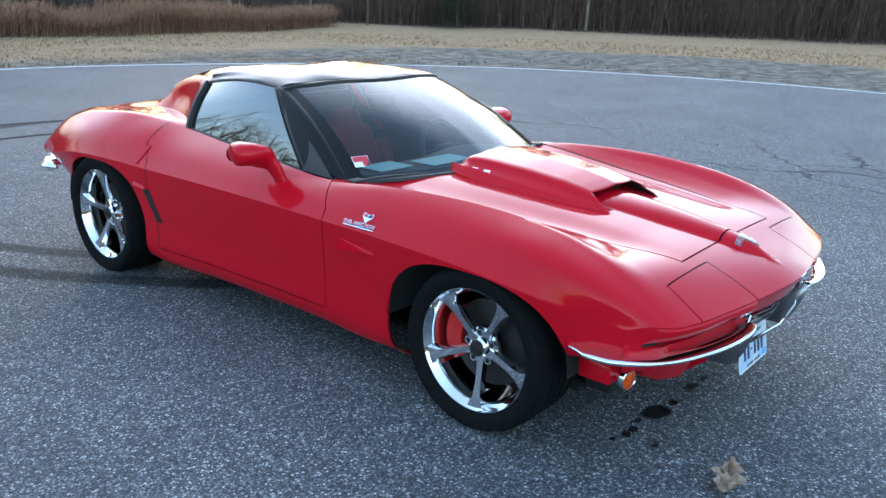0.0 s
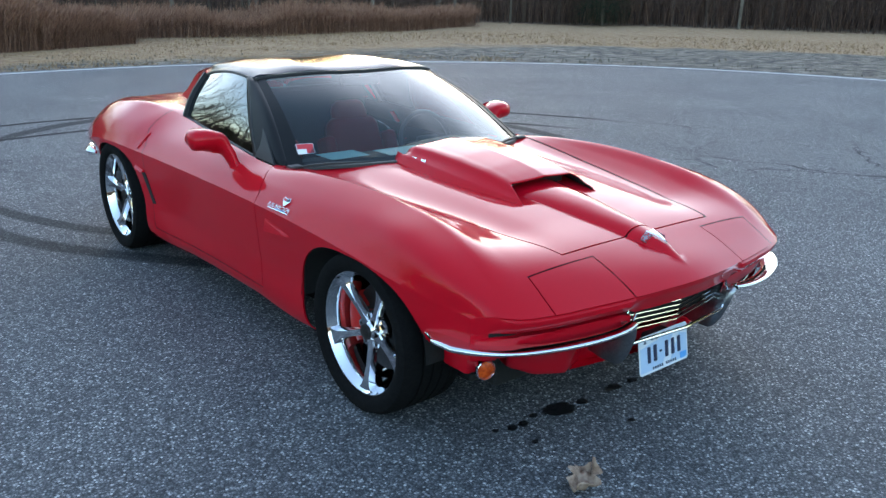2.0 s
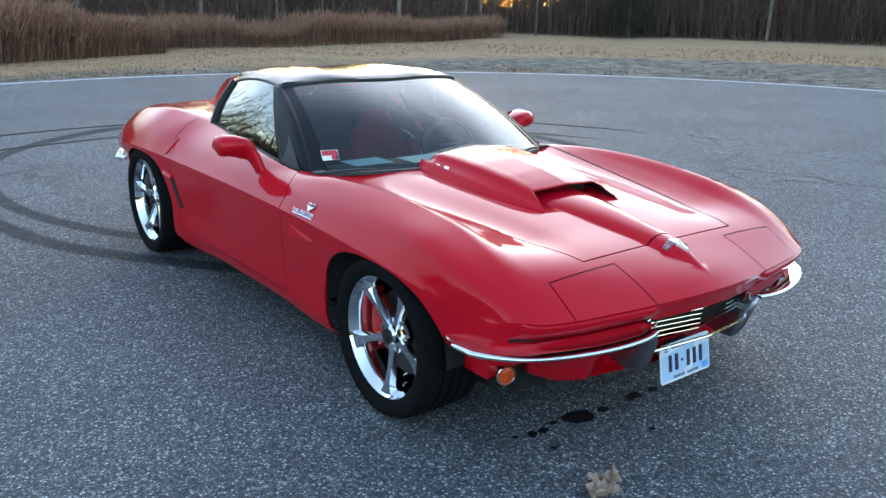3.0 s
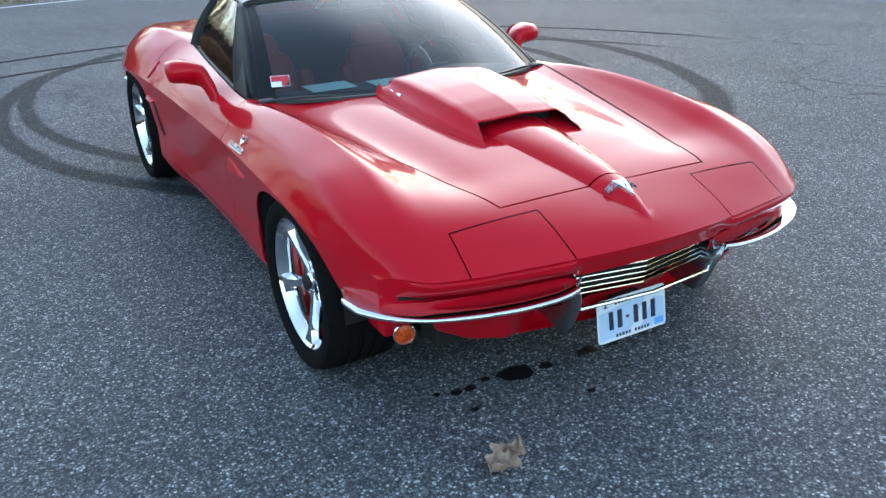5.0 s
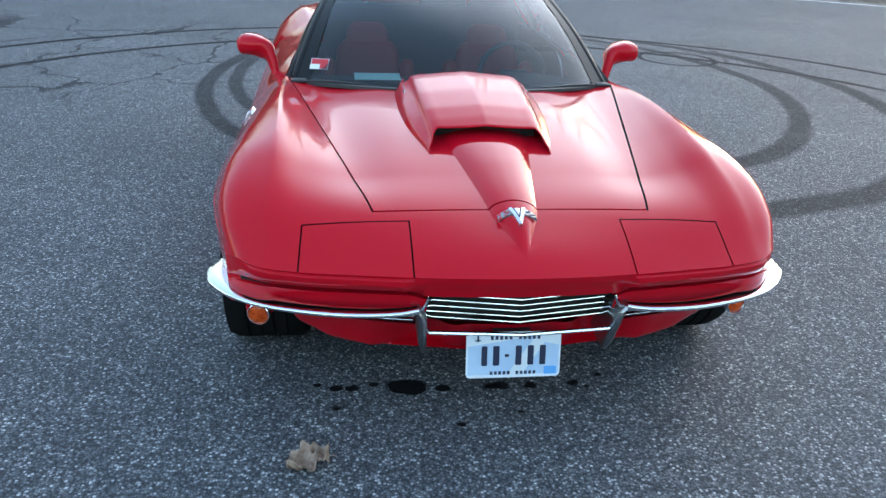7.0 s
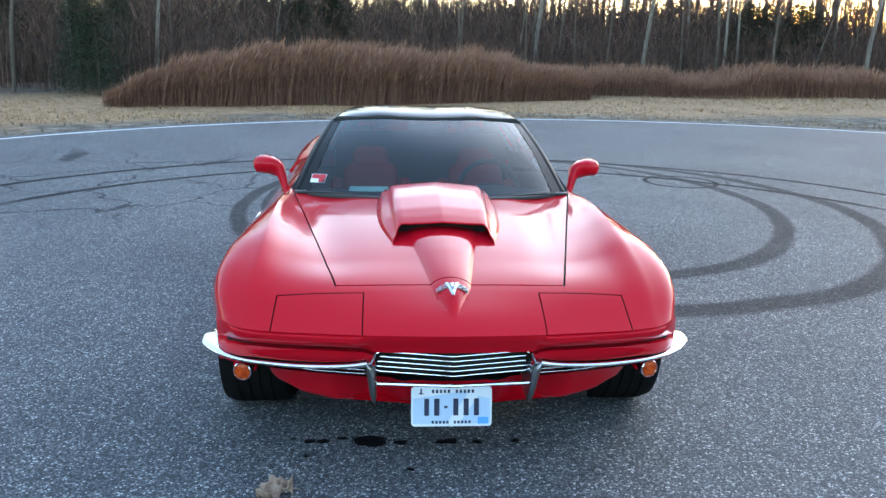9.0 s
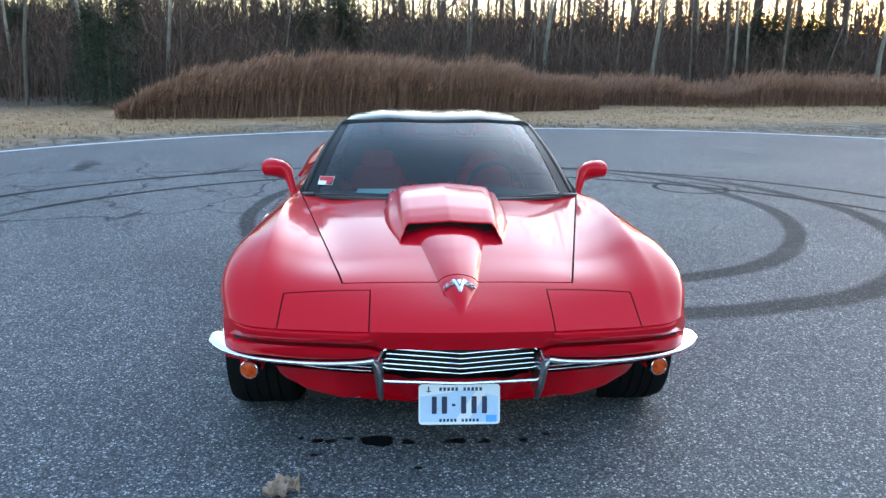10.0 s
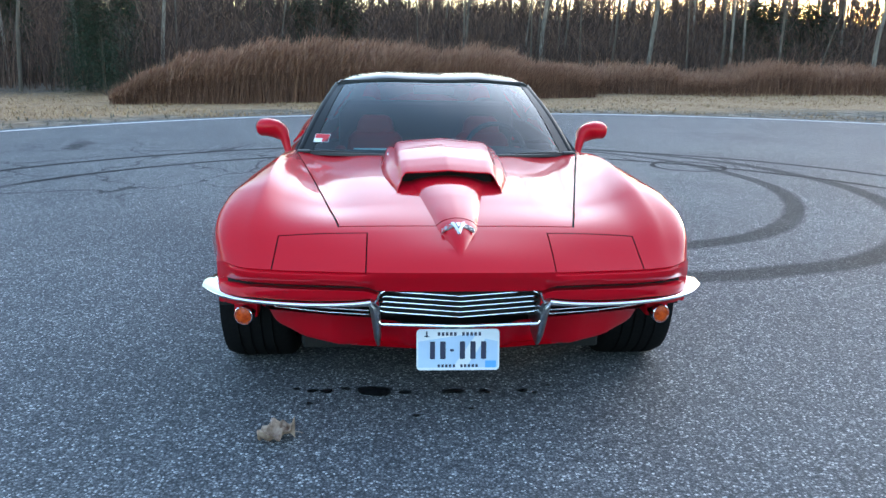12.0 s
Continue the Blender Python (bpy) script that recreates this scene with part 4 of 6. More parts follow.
def fascia():
    """The face of the nose: brow, slot, valance."""
    rows = []
    ns = plan_normals(nose_edge)
    for p, n in zip(nose_edge, ns):
        x = p.x
        low = float(np.interp(x, (0, 0.45, 0.62, 0.72, 0.82, 0.92), (0.240, 0.245, 0.275, 0.315, 0.365, 0.42)))
        brow = float(np.interp(x, (0.322, 0.345, 0.80, 0.87), (0.0, 0.018, 0.014, 0.0)))
        lift = brow / 0.018
        drop = float(np.interp(x, (0.30, 0.34), (0.014, 0.0)))
        slot = float(np.interp(x, (0.30, 0.70, 0.76), (0.398, 0.408, 0.430)))
        steps = [(0, p.z), (0.003 + 0.003 * lift, p.z - 0.006), (0.004 - brow * 0.5, p.z - 0.013), (0.012 - brow, p.z - 0.028), (0.027 - brow, p.z - 0.050), (0.036, p.z - 0.062 - drop), (0.075, p.z - 0.064 - drop), (0.077, p.z - 0.080 - drop), (0.052, p.z - 0.083 - drop), (0.054, 0.470), (0.060, 0.446), (0.066, slot + 0.002), (0.076, slot - 0.004)]
        z0 = slot - 0.006
        recess = float(np.interp(x, (0.165, 0.215, 0.27, 0.36, 0.48), (0.052, 0.03, 0.07, 0.07, 0.0)))
        steps += [(0.092 + recess + 0.085 * k**0.6, z0 + (low - z0) * k) for k in (0.03, 0.12, 0.3, 0.5, 0.7, 0.85)] + [(0.178 + recess, low + 0.004), (0.190 + recess, low - 0.004), (0.22, low - 0.008), (0.40, low)]
        ease = float(np.interp(x, (0.76, 0.884), (1.0, 0.03)))
        rows.append([p + n * (s * (ease if z > 0.41 else 1)) + Vector((0, 0, z - p.z)) for s, z in steps])
    bm = grid(rows)
    across = len(rows[0]) - 1
    for k, f in enumerate(bm.faces[:]):
        c = f.calc_center_median()
        if k % across in (5, 6) and c.x < 0.84:
            f.material_index = 1
        if c.x < 0.300 and k % across >= 6 and c.z > 0.352:
            bm.faces.remove(f)
        elif 0.30 < c.x < 0.70 and k % across == 10:
            bm.faces.remove(f)
    bmesh.ops.recalc_face_normals(bm, faces=bm.faces)
    return both_halves(bm)


part("front_fascia", fascia(), (PAINT, CAVITY), car, "red nose with brow and lower valance", sharp=35)
bm = join(box((-0.335, -0.69, 0.386), (0.335, -0.50, 0.54)), box((0.34, -0.64, 0.400), (0.56, -0.50, 0.47)), box((-0.56, -0.64, 0.400), (-0.34, -0.50, 0.47)))
part("grille_cavity", bm, CAVITY, car, smooth=False)
part("radiator", box((-0.60, -0.42, 0.16), (0.60, -0.30, 0.60), 0.01), CAVITY, car, smooth=False)


def grille_bar(z, half, front, lift=0.014):
    """A bright rounded bar, pointed at the middle, whose ends run together behind the bumper guards."""
    path = []
    for x in np.linspace(-1, 1, 41):
        k = abs(x)
        e = np.clip((k - 0.88) / 0.12, 0, 1)
        zz = (z - lift * (1 - k)) * (1 - e) + 0.438 * e
        path.append((x * half, front - 0.032 * (1 - k) + 0.004 * e, zz))
    return sweep(path, [(0.0030, -0.0012), (0.0022, 0.0011), (-0.003, 0.0010), (-0.003, -0.0012)])


def frame_bar(pts, r):
    return sweep(curve_through(pts, 10), ring_section(r))


low_bar = [(x, -0.785 - 0.03 * (1 - abs(x) / 0.30), 0.386) for x in np.linspace(-0.280, 0.280, 15)]
sides = [frame_bar([(s * 0.280, -0.787, 0.386), (s * 0.293, -0.786, 0.405), (s * 0.312, -0.785, 0.437)], 0.0050) for s in (1, -1)]
sides += [frame_bar([(s * 0.312, -0.785, 0.437), (s * 0.297, -0.788, 0.472), (s * 0.284, -0.790, 0.502)], 0.0045) for s in (1, -1)]
grille = part("grille", join(sweep(low_bar, ring_section(0.0068)), *sides), CHROME, car, "bright grille surround")
for k, z in enumerate((0.500, 0.480, 0.460, 0.440, 0.420)):
    part("grille_bar", grille_bar(z, 0.314, -0.746 + 0.002 * k), CHROME, grille, smooth=False)
for s in (1, -1):
    for k, z in enumerate((0.428, 0.411)):
        path = [(s * x, float(np.interp(x, (0.33, 0.5, 0.7), (-0.758, -0.731, -0.666))) + 0.006 * k, z + 0.006 * (x - 0.33) / 0.34) for x in np.linspace(0.325, 0.70 - 0.03 * k, 14)]
        part("grille_bar", sweep(path, ring_section(0.0026, 10)), CHROME, grille)


# ---- chrome ----
def blade():
    """One half of the split front bumper: a blade that widens round the corner."""
    path = curve_through([(0.318, -0.804, 0.468), (0.40, -0.812, 0.466), (0.52, -0.796, 0.461), (0.66, -0.752, 0.457), (0.77, -0.695, 0.455), (0.845, -0.632, 0.455), (0.890, -0.562, 0.456), (0.917, -0.485, 0.458), (0.926, -0.405, 0.459)], 44)
    sec = [(0.018, 0.010), (0.010, 0.021), (-0.012, 0.024), (-0.030, 0.017), (-0.034, 0.0), (-0.028, -0.020), (-0.008, -0.026), (0.014, -0.020)]
    sec = [tuple(q) for q in curve_through(sec + [sec[0]], 25)[:-1]]
    sc, drawn = [], []
    for i in range(44):
        k = i / 43
        deep = float(np.interp(k, (0, 0.05, 0.4, 0.66, 0.80, 0.93, 1), (0.7, 0.85, 1.15, 1.9, 2.5, 1.8, 0.2)))
        t = path[min(i + 1, 43)] - path[max(i - 1, 0)]
        inward = np.array((-t[1], t[0], 0)) / np.hypot(t[0], t[1])
        drawn.append(path[i] + np.array((0, 0, 0.007)) + inward * 0.034 * float(np.interp(k, (0, 0.05, 0.4, 0.66, 0.80, 0.93, 1), (0, 0, 0.1, 0.45, 0.75, 0.6, 0.05))))
        tall = float(np.interp(k, (0, 0.1, 0.55, 0.74, 0.87, 1), (0.50, 0.40, 0.38, 0.60, 0.62, 0.22)))
        sc.append((-deep, tall))
    return sweep(drawn, sec, sc)


def tusk():
    """The guard at the blade's inner end: narrow from the front, a deep fin from the side."""
    rows = []
    for k in np.linspace(0, 1, 16):
        x = float(np.interp(k, (0, 0.12, 0.3, 1), (0.322, 0.308, 0.301, 0.291)))
        z = float(np.interp(k, (0, 0.12, 0.3, 1), (0.474, 0.456, 0.425, 0.285)))
        front = float(np.interp(k, (0, 0.12, 0.3, 0.7, 0.93, 1), (-0.818, -0.820, -0.815, -0.785, -0.755, -0.735)))
        back = float(np.interp(k, (0, 0.25, 0.7, 0.93, 1), (-0.66, -0.56, -0.54, -0.60, -0.66)))
        half = float(np.interp(k, (0, 0.3, 0.8, 1), (0.012, 0.0165, 0.013, 0.006)))
        side = []
        for u in (0, 0.03, 0.08, 0.18, 0.45, 0.75, 1.0):
            side.append((half * float(np.interp(u, (0, 0.03, 0.08, 0.18, 1), (0.0, 0.62, 0.92, 1.0, 0.7))), front + (back - front) * u))
        ring = [(x + w, y, z) for w, y in side] + [(x - w, y, z) for w, y in side[:0:-1]]
        rows.append(ring)
    return capped(grid(rows, closed=True))


for s in (1, -1):
    fb = part("front_bumper", blade() if s > 0 else mirrored(blade()), CHROME, car, "chrome split bumper blade")
    # chrome guard: its dark mirror image of the ground is put into the colour
    part("bumper_guard", tusk() if s > 0 else mirrored(tusk()), DIM_CHROME, fb)
    b = box((0.74, -0.60, 0.425), (0.76, -0.52, 0.455), 0.004)
    part("bumper_bracket", b if s > 0 else mirrored(b), TRIM, fb, smooth=False)
    b = box((0.850, -0.560, 0.480), (0.888, -0.500, 0.502), 0.009)
    part("bumper_mount", b if s > 0 else mirrored(b), TRIM, fb)
    lamp = spin([(0.0, 0.001), (0.0, 0.031), (0.005, 0.034), (0.003, 0.0365), (-0.012, 0.037), (-0.026, 0.035), (-0.045, 0.028), (-0.07, 0.026)], 28)
    turn = Matrix.Translation((s * 0.800, -0.578, 0.352)) @ Matrix.Rotation(radians(-90 + s * 14), 4, "Z")
    lamp.transform(turn)
    lamp_ob = part("turn_signal", lamp, CHROME, car, "round amber turn lamp in chrome ring")
    lens = spin([(0.010, 0.0005), (0.009, 0.012), (0.006, 0.023), (0.003, 0.029), (-0.002, 0.031)], 28)
    lens.transform(turn)
    part("lens", lens, AMBER, lamp_ob, "amber lens")
    stalk = box((s * 0.800 - 0.045, -0.53, 0.325), (s * 0.800 + 0.045, -0.40, 0.40), 0.012)
    part("lamp_pod", stalk, PAINT, lamp_ob)
    rear = curve_through([(s * 0.55, 3.66, 0.47), (s * 0.72, 3.655, 0.475), (s * 0.81, 3.60, 0.485), (s * 0.845, 3.50, 0.49), (s * 0.845, 3.40, 0.488)], 24)
    sec = [(0.014, 0.022), (-0.016, 0.036), (-0.045, 0.0), (-0.016, -0.036), (0.014, -0.022)]
    part("rear_bumper", sweep(rear, [(q[0] * s, q[1]) for q in sec], [float(np.interp(i / 23, (0, 0.8, 1), (1, 1, 0.3))) for i in range(24)]), CHROME, car, "chrome rear bumper blade")

# tail panel
bm = grid([[tuple(p), (p.x * 0.55, 3.60 + 0.02, 0.55 + (p.z - 0.55) * 0.6), (p.x * 0.02, 3.61, 0.55 + (p.z - 0.55) * 0.3)] for p in tail_edge])
bmesh.ops.recalc_face_normals(bm, faces=bm.faces)
part("tail_panel", both_halves(bm), PAINT, car)
# ---- hood scoop ----
def scoop():
    """A wide hood scoop, mouth to the front; its sides run out forwards into two low feet."""
    n, cols = 34, 34
    rows = []
    for u in np.linspace(0, 1, n):
        prof = []
        for lead in np.linspace(0, 1, cols):
            k = np.clip((lead - 0.62) / 0.33, 0, 1)
            front = -0.052 + 0.018 * min(lead / 0.60, 1) ** 2 - 0.140 * k
            y = front + (0.67 - front) * (u ** 1.15)
            top = float(np.interp(y, (-0.18, -0.05, 0.02, 0.12, 0.3, 0.5, 0.59, 0.635, 0.67), (0.796, 0.813, 0.832, 0.852, 0.874, 0.888, 0.890, 0.868, 0.815)))
            half = float(np.interp(y, (-0.18, -0.05, 0.05, 0.12, 0.3, 0.6, 0.67), (0.200, 0.205, 0.210, 0.216, 0.223, 0.234, 0.227)))
            foot = float(np.interp(y, (-0.18, -0.10, -0.02, 0.08, 0.2, 0.35, 0.6, 0.67), (0.214, 0.226, 0.246, 0.266, 0.280, 0.286, 0.278, 0.26)))
            base = 0.752 + 0.105 * (y + 0.1)
            path = np.array([(0, top + 0.018), (half * 0.35, top + 0.0115), (half * 0.7, top + 0.004), (half * 0.91, top - 0.002), (half * 0.985, top - 0.009), (half + 0.004, top - 0.022), ((half + foot) / 2 + 0.002, (top + base) / 2 - 0.004), (foot - 0.006, base + 0.022), (foot + 0.004, base + 0.004), (foot + 0.02, base - 0.02)])
            t = np.r_[0, np.cumsum(np.linalg.norm(np.diff(path, axis=0), axis=1))]
            x, z = spline(np.c_[t, path], lead * t[-1])[0]
            prof.append((x, y, z))
        rows.append(prof)
    bm = grid(rows)
    bmesh.ops.recalc_face_normals(bm, faces=bm.faces)
    return bm


bm = scoop()
hs = part("hood_scoop", both_halves(bm), PAINT, hood, "wide red hood scoop with open mouth", sharp=35)
sol = hs.modifiers.new("thickness", "SOLIDIFY")
sol.thickness, sol.offset = 0.0035, -1
hs.data.materials.append(CAVITY)
sol.material_offset, sol.material_offset_rim = 1, 0
# an added black block in the mouth stands for the shade inside the scoop
part("scoop_shade_block", box((-0.198, 0.030, 0.72), (0.198, 0.20, 0.822), 0.004), CAVITY, hood, smooth=False)
for s in (1, -1):
    # small script on the flank of the scoop
    m = Matrix.Translation((s * 0.263, 0.50, 0.842)) @ Matrix.Rotation(radians(s * 90), 4, "Z") @ Matrix.Rotation(radians(62), 4, "X")
    word = box((-0.055, -0.006, -0.001), (-0.015, 0.006, 0.003), 0.001, 1)
    word2 = box((0.020, -0.007, -0.001), (0.055, 0.005, 0.003), 0.001, 1)
    line = box((-0.055, -0.010, -0.001), (0.055, -0.0085, 0.003))
    b = join(word, word2, line)
    b.transform(m)
    part("script_badge", b, CHROME, hood, smooth=False)

# ---- cabin ----
def rail(y):
    """The line along the top of the door glass: half width and height."""
    return spline(((1.50, 0.580, 1.137), (1.75, 0.562, 1.152), (2.0, 0.541, 1.136), (2.2, 0.526, 1.104), (2.5, 0.51, 1.045)), y)[0]


def roof_rows(y0, y1, n):
    """The roof skin between two stations, from the centre out to the rail."""
    rows = []
    for k in np.linspace(0, 1, n):
        ye = y0[1] + (y1[1] - y0[1]) * k
        yc = y0[0] + (y1[0] - y0[0]) * k
        xr, zr = rail(ye)
        top = float(spline(((1.36, 1.160), (1.41, 1.176), (1.48, 1.189), (1.58, 1.197), (1.75, 1.200), (2.0, 1.193), (2.25, 1.166), (2.5, 1.12)), yc)[0][0])
        mid = top + 0.006
        pts = [(0, yc, top), (0.14, yc + (ye - yc) * 0.05, top + 0.002), (0.28, yc + (ye - yc) * 0.22, mid), (0.40, yc + (ye - yc) * 0.48, mid - 0.012), (0.49, yc + (ye - yc) * 0.72, (mid + zr) / 2 + 0.004), (0.545 * xr / 0.58, yc + (ye - yc) * 0.9, zr + 0.018), (xr, ye, zr)]
        rows.append(curve_through(pts, 22))
    return rows


bm = grid(roof_rows((1.365, 1.500), (2.20, 2.20), 34))
bmesh.ops.recalc_face_normals(bm, faces=bm.faces)
roof = part("roof", both_halves(bm), BLACK_PAINT, car, "glossy black roof panel")
rs = roof.modifiers.new("thickness", "SOLIDIFY")
rs.thickness, rs.offset = 0.02, -1


bm = both_halves(grid([[(x, y, z - 0.030) for x, y, z in r] for r in roof_rows((1.40, 1.52), (2.20, 2.20), 12)]))
part("headliner", bm, TRIM, car)


def windshield_rows(inset=0.0):
    rows = []
    for k in np.linspace(0, 1, 20):
        base = curve_through([(0, 0.600, 0.812), (0.25, 0.638, 0.812), (0.45, 0.715, 0.806), (0.62, 0.80, 0.800), (0.742 - inset, 0.885, 0.797)], 26)
        head = curve_through([(0, 1.365, 1.163), (0.14, 1.372, 1.165), (0.28, 1.395, 1.166), (0.42, 1.436, 1.157), (0.52, 1.476, 1.146), (0.572 - inset * 0.7, 1.497, 1.136)], 26)
        row = base + (head - base) * k
        bulge = 0.030 * math.sin(math.pi * k)
        row[:, 1] -= bulge * 0.55
        row[:, 2] += bulge * 0.85
        rows.append(row)
    return rows


wr = windshield_rows(0.014)
bm = both_halves(grid(wr))
bmesh.ops.recalc_face_normals(bm, faces=bm.faces)
ws = part("windshield", bm, WINDSHIELD, car, "large raked tinted windshield")
ws.visible_shadow = False

# pillars: from the windshield's edge back to the door glass
full = windshield_rows(0.0)


def pillar():
    rows = []
    for i, r in enumerate(full):
        k = i / (len(full) - 1)
        w = Vector(r[-1])
        foot, head = Vector((0.766, 1.15, 0.812)), Vector((0.588, 1.545, 1.140))
        q = foot.lerp(head, k) + Vector((0.012 * math.sin(math.pi * k), 0, 0))
        a = w + Vector((-0.022, -0.006, 0.0))
        m1 = w + Vector((0.004, 0.006, 0.006))
        m2 = w.lerp(q, 0.5) + Vector((0.007, 0, 0.005))
        rows.append(list(curve_through([a, m1, m2, q], 9)))
    bm = grid(rows)
    bmesh.ops.recalc_face_normals(bm, faces=bm.faces)
    return bm


for s in (1, -1):
    p = part("a_pillar", pillar() if s > 0 else mirrored(pillar()), PILLAR, car, "black windshield pillar")
    t = p.modifiers.new("thickness", "SOLIDIFY")
    t.thickness, t.offset = 0.012, -1
path = [tuple(p) for p in reversed([(-q[0], q[1] - 0.004, q[2] + 0.001) for q in full[0][1:]])]
path = [(x, y, z) for x, y, z in path] + [(q[0], q[1] - 0.004, q[2] + 0.001) for q in full[0]]
part("cowl_trim", sweep(path, [(0.012, -0.012), (0.010, 0.002), (0, 0.005), (-0.014, 0.003), (-0.014, -0.014)]), TRIM, car)
path = [(-q[0], q[1], q[2]) for q in full[-1][:0:-1]] + [tuple(q) for q in full[-1]]
part("header_trim", sweep(path, [(0.014, -0.010), (0.014, 0.006), (-0.030, 0.004), (-0.030, -0.010)]), TRIM, car)
for s in (1, -1):
    arm = sweep(curve_through([(s * 0.70, 0.842, 0.800), (s * 0.60, 0.800, 0.810), (s * 0.40, 0.715, 0.813), (s * 0.16, 0.650, 0.814)], 16), [(0.010, 0.004), (-0.010, 0.004), (-0.010, -0.008), (0.010, -0.008)])
    wp = part("wiper", arm, TRIM, car, "black windshield wiper")
    part("wiper_pivot", box((s * 0.715 - 0.035, 0.815, 0.795), (s * 0.715 + 0.035, 0.865, 0.812), 0.008), TRIM, wp)
# black frit bands round the glass
part("windshield_frit", join(both_halves(grid([[(p[0] + 0.001, p[1] - 0.002, p[2] + 0.002) for p in r[22:]] for r in wr])), both_halves(grid([[(p[0], p[1] + 0.004, p[2] - 0.004) for p in r[:24]] for r in wr[:2]])), both_halves(grid([[(p[0], p[1] + 0.004, p[2] - 0.004) for p in r[:24]] for r in wr[18:]]))), PILLAR, ws)

# door glass: front foot, front top, rear top, rear foot
def belt(y):
    x, _, z = (stretch_at(LINE_CREST, y))[[0, 1, 2]]
    return x, z


def door_glass_rows():
    rows = []
    for k in np.linspace(0, 1, 26):
        yb = 1.12 + (2.150 - 1.12) * k
        yt = 1.50 + (2.185 - 1.50) * k
        even = ((1 - k) * (1 - 2 * k), 4 * k * (1 - k), k * (2 * k - 1))
        xb, zb = (sum(e * belt(y)[i] for e, y in zip(even, (1.12, 1.635, 2.150))) for i in (0, 1))
        xt, zt = (sum(e * rail(y)[i] for e, y in zip(even, (1.50, 1.8425, 2.185))) for i in (0, 1))
        foot, top = np.array((xb - 0.018, yb, zb - 0.004)), np.array((xt - 0.004, yt, zt - 0.004))
        row = [foot + (top - foot) * u + np.array((0.020 * math.sin(math.pi * u), 0, 0.0)) for u in np.linspace(0, 1, 12)]
        rows.append(row)
    return rows


def side(bm, s):
    return bm if s > 0 else mirrored(bm)


for s in (1, -1):
    rows = door_glass_rows()
    gl = part("side_window", side(grid(rows), s), SIDE_GLASS, car, "dark tinted side window mirroring the sky")
    gl.visible_shadow = False
    edge = [r[-1] for r in rows]
    part("window_seal", side(sweep([tuple(p) for p in edge], ring_section(0.008, 6)), s), TRIM, gl)
    part("window_seal", side(sweep([tuple(p) for p in rows[-1]], [(0.012, -0.022), (0.012, 0.022), (-0.008, 0.022), (-0.008, -0.022)], up=(1, 0, 0)), s), TRIM, gl)
    part("window_seal", side(sweep([(p[0] + 0.004, p[1], p[2]) for p in (r[0] for r in rows)], ring_section(0.009, 6)), s), TRIM, gl)
    part("window_seal", side(sweep([tuple(p) for p in rows[0]], ring_section(0.010, 6)), s), TRIM, gl)
    # the triangle ahead of the glass, between pillar and door
    tri = [(0.776, 0.93, 0.806), (0.765, 1.16, 0.812), (0.60, 1.50, 1.128), (0.59, 1.49, 1.132)]
    part("quarter_filler", side(capped(grid([[tri[0], tri[1]], [tri[3], tri[2]], [(0.56, 1.48, 1.12), (0.56, 1.5, 1.12)], [(0.74, 0.93, 0.78), (0.73, 1.16, 0.78)]], loop=True)), s), TRIM, gl, smooth=False)


# sail panels behind the doors and the glazed fastback
def sail_rows():
    rows = []
    for k in np.linspace(0, 1, 25):
        yb = 2.150 + (2.98 - 2.150) * k
        xb, zb = belt(2.150)
        xb, zb = spline(((0, xb - 0.012, zb), (0.10, 0.645, 0.890), (0.25, 0.575, 0.894), (0.5, 0.490, 0.896), (1, 0.400, 0.893)), k)[0]
        yt = 2.19 + 0.66 * k
        xt = float(spline(((0, 0.526), (0.15, 0.500), (0.4, 0.440), (1, 0.350)), k)[0][0])
        zt = float(spline(((0, 1.106), (0.28, 1.102), (0.52, 1.088), (0.75, 1.056), (0.9, 1.010), (1, 0.935)), k)[0][0])
        foot, top = np.array((xb, yb, zb)), np.array((xt, yt, zt))
        mid = (foot + top) / 2 + np.array((-0.012, 0.0, -0.012)) * (1 - k)
        rows.append(curve_through([foot, mid, top, top + np.array((-0.05, 0.01, 0.022)) * (1 - 0.6 * k)], 17))
    return rows


sails = sail_rows()
for s in (1, -1):
    bm = grid([r[:9] for r in sails])
    upper = grid([r[8:] for r in sails[:9]])
    bm = join(bm, upper)
    bmesh.ops.remove_doubles(bm, verts=bm.verts, dist=1e-5)
    bmesh.ops.recalc_face_normals(bm, faces=bm.faces)
    part("sail_panel", side(bm, s), PAINT, car, "red sail panel behind the side window")
    bm = grid([r[8:] for r in sails[8:]])
    bmesh.ops.recalc_face_normals(bm, faces=bm.faces)
    part("quarter_panel", side(bm, s), PAINT, car, "red panel beside the fastback glass")
    part("panel_joint", side(sweep([tuple(p) for p in sails[4]], ring_section(0.0028, 6), up=(1, 0, 0)), s), CAVITY, car)
    lin = join(grid([[(p[0] - 0.02, p[1] + 0.002, p[2] - 0.015) for p in r[:9]] for r in sails]), grid([[(p[0] - 0.02, p[1] + 0.002, p[2] - 0.015) for p in r[8:]] for r in sails[:9]]))
    part("cabin_lining", side(lin, s), DASH, car)
g = []
for k, r in enumerate(sails):
    e = r[-1]
    c = np.array((0, e[1] + 0.01 + 0.10 * k / 24, float(np.interp(k / 24, (0, 0.3, 0.6, 0.85, 1), (1.170, 1.160, 1.128, 1.082, 1.030)))))
    g.append(curve_through([c, (e + c) / 2 + np.array((0, 0, 0.016)), e], 12))
bm = both_halves(grid(g))
bmesh.ops.recalc_face_normals(bm, faces=bm.faces)
part("rear_glass", bm, SIDE_GLASS, car, "dark curved fastback glass").visible_shadow = False
lip = g[-1]
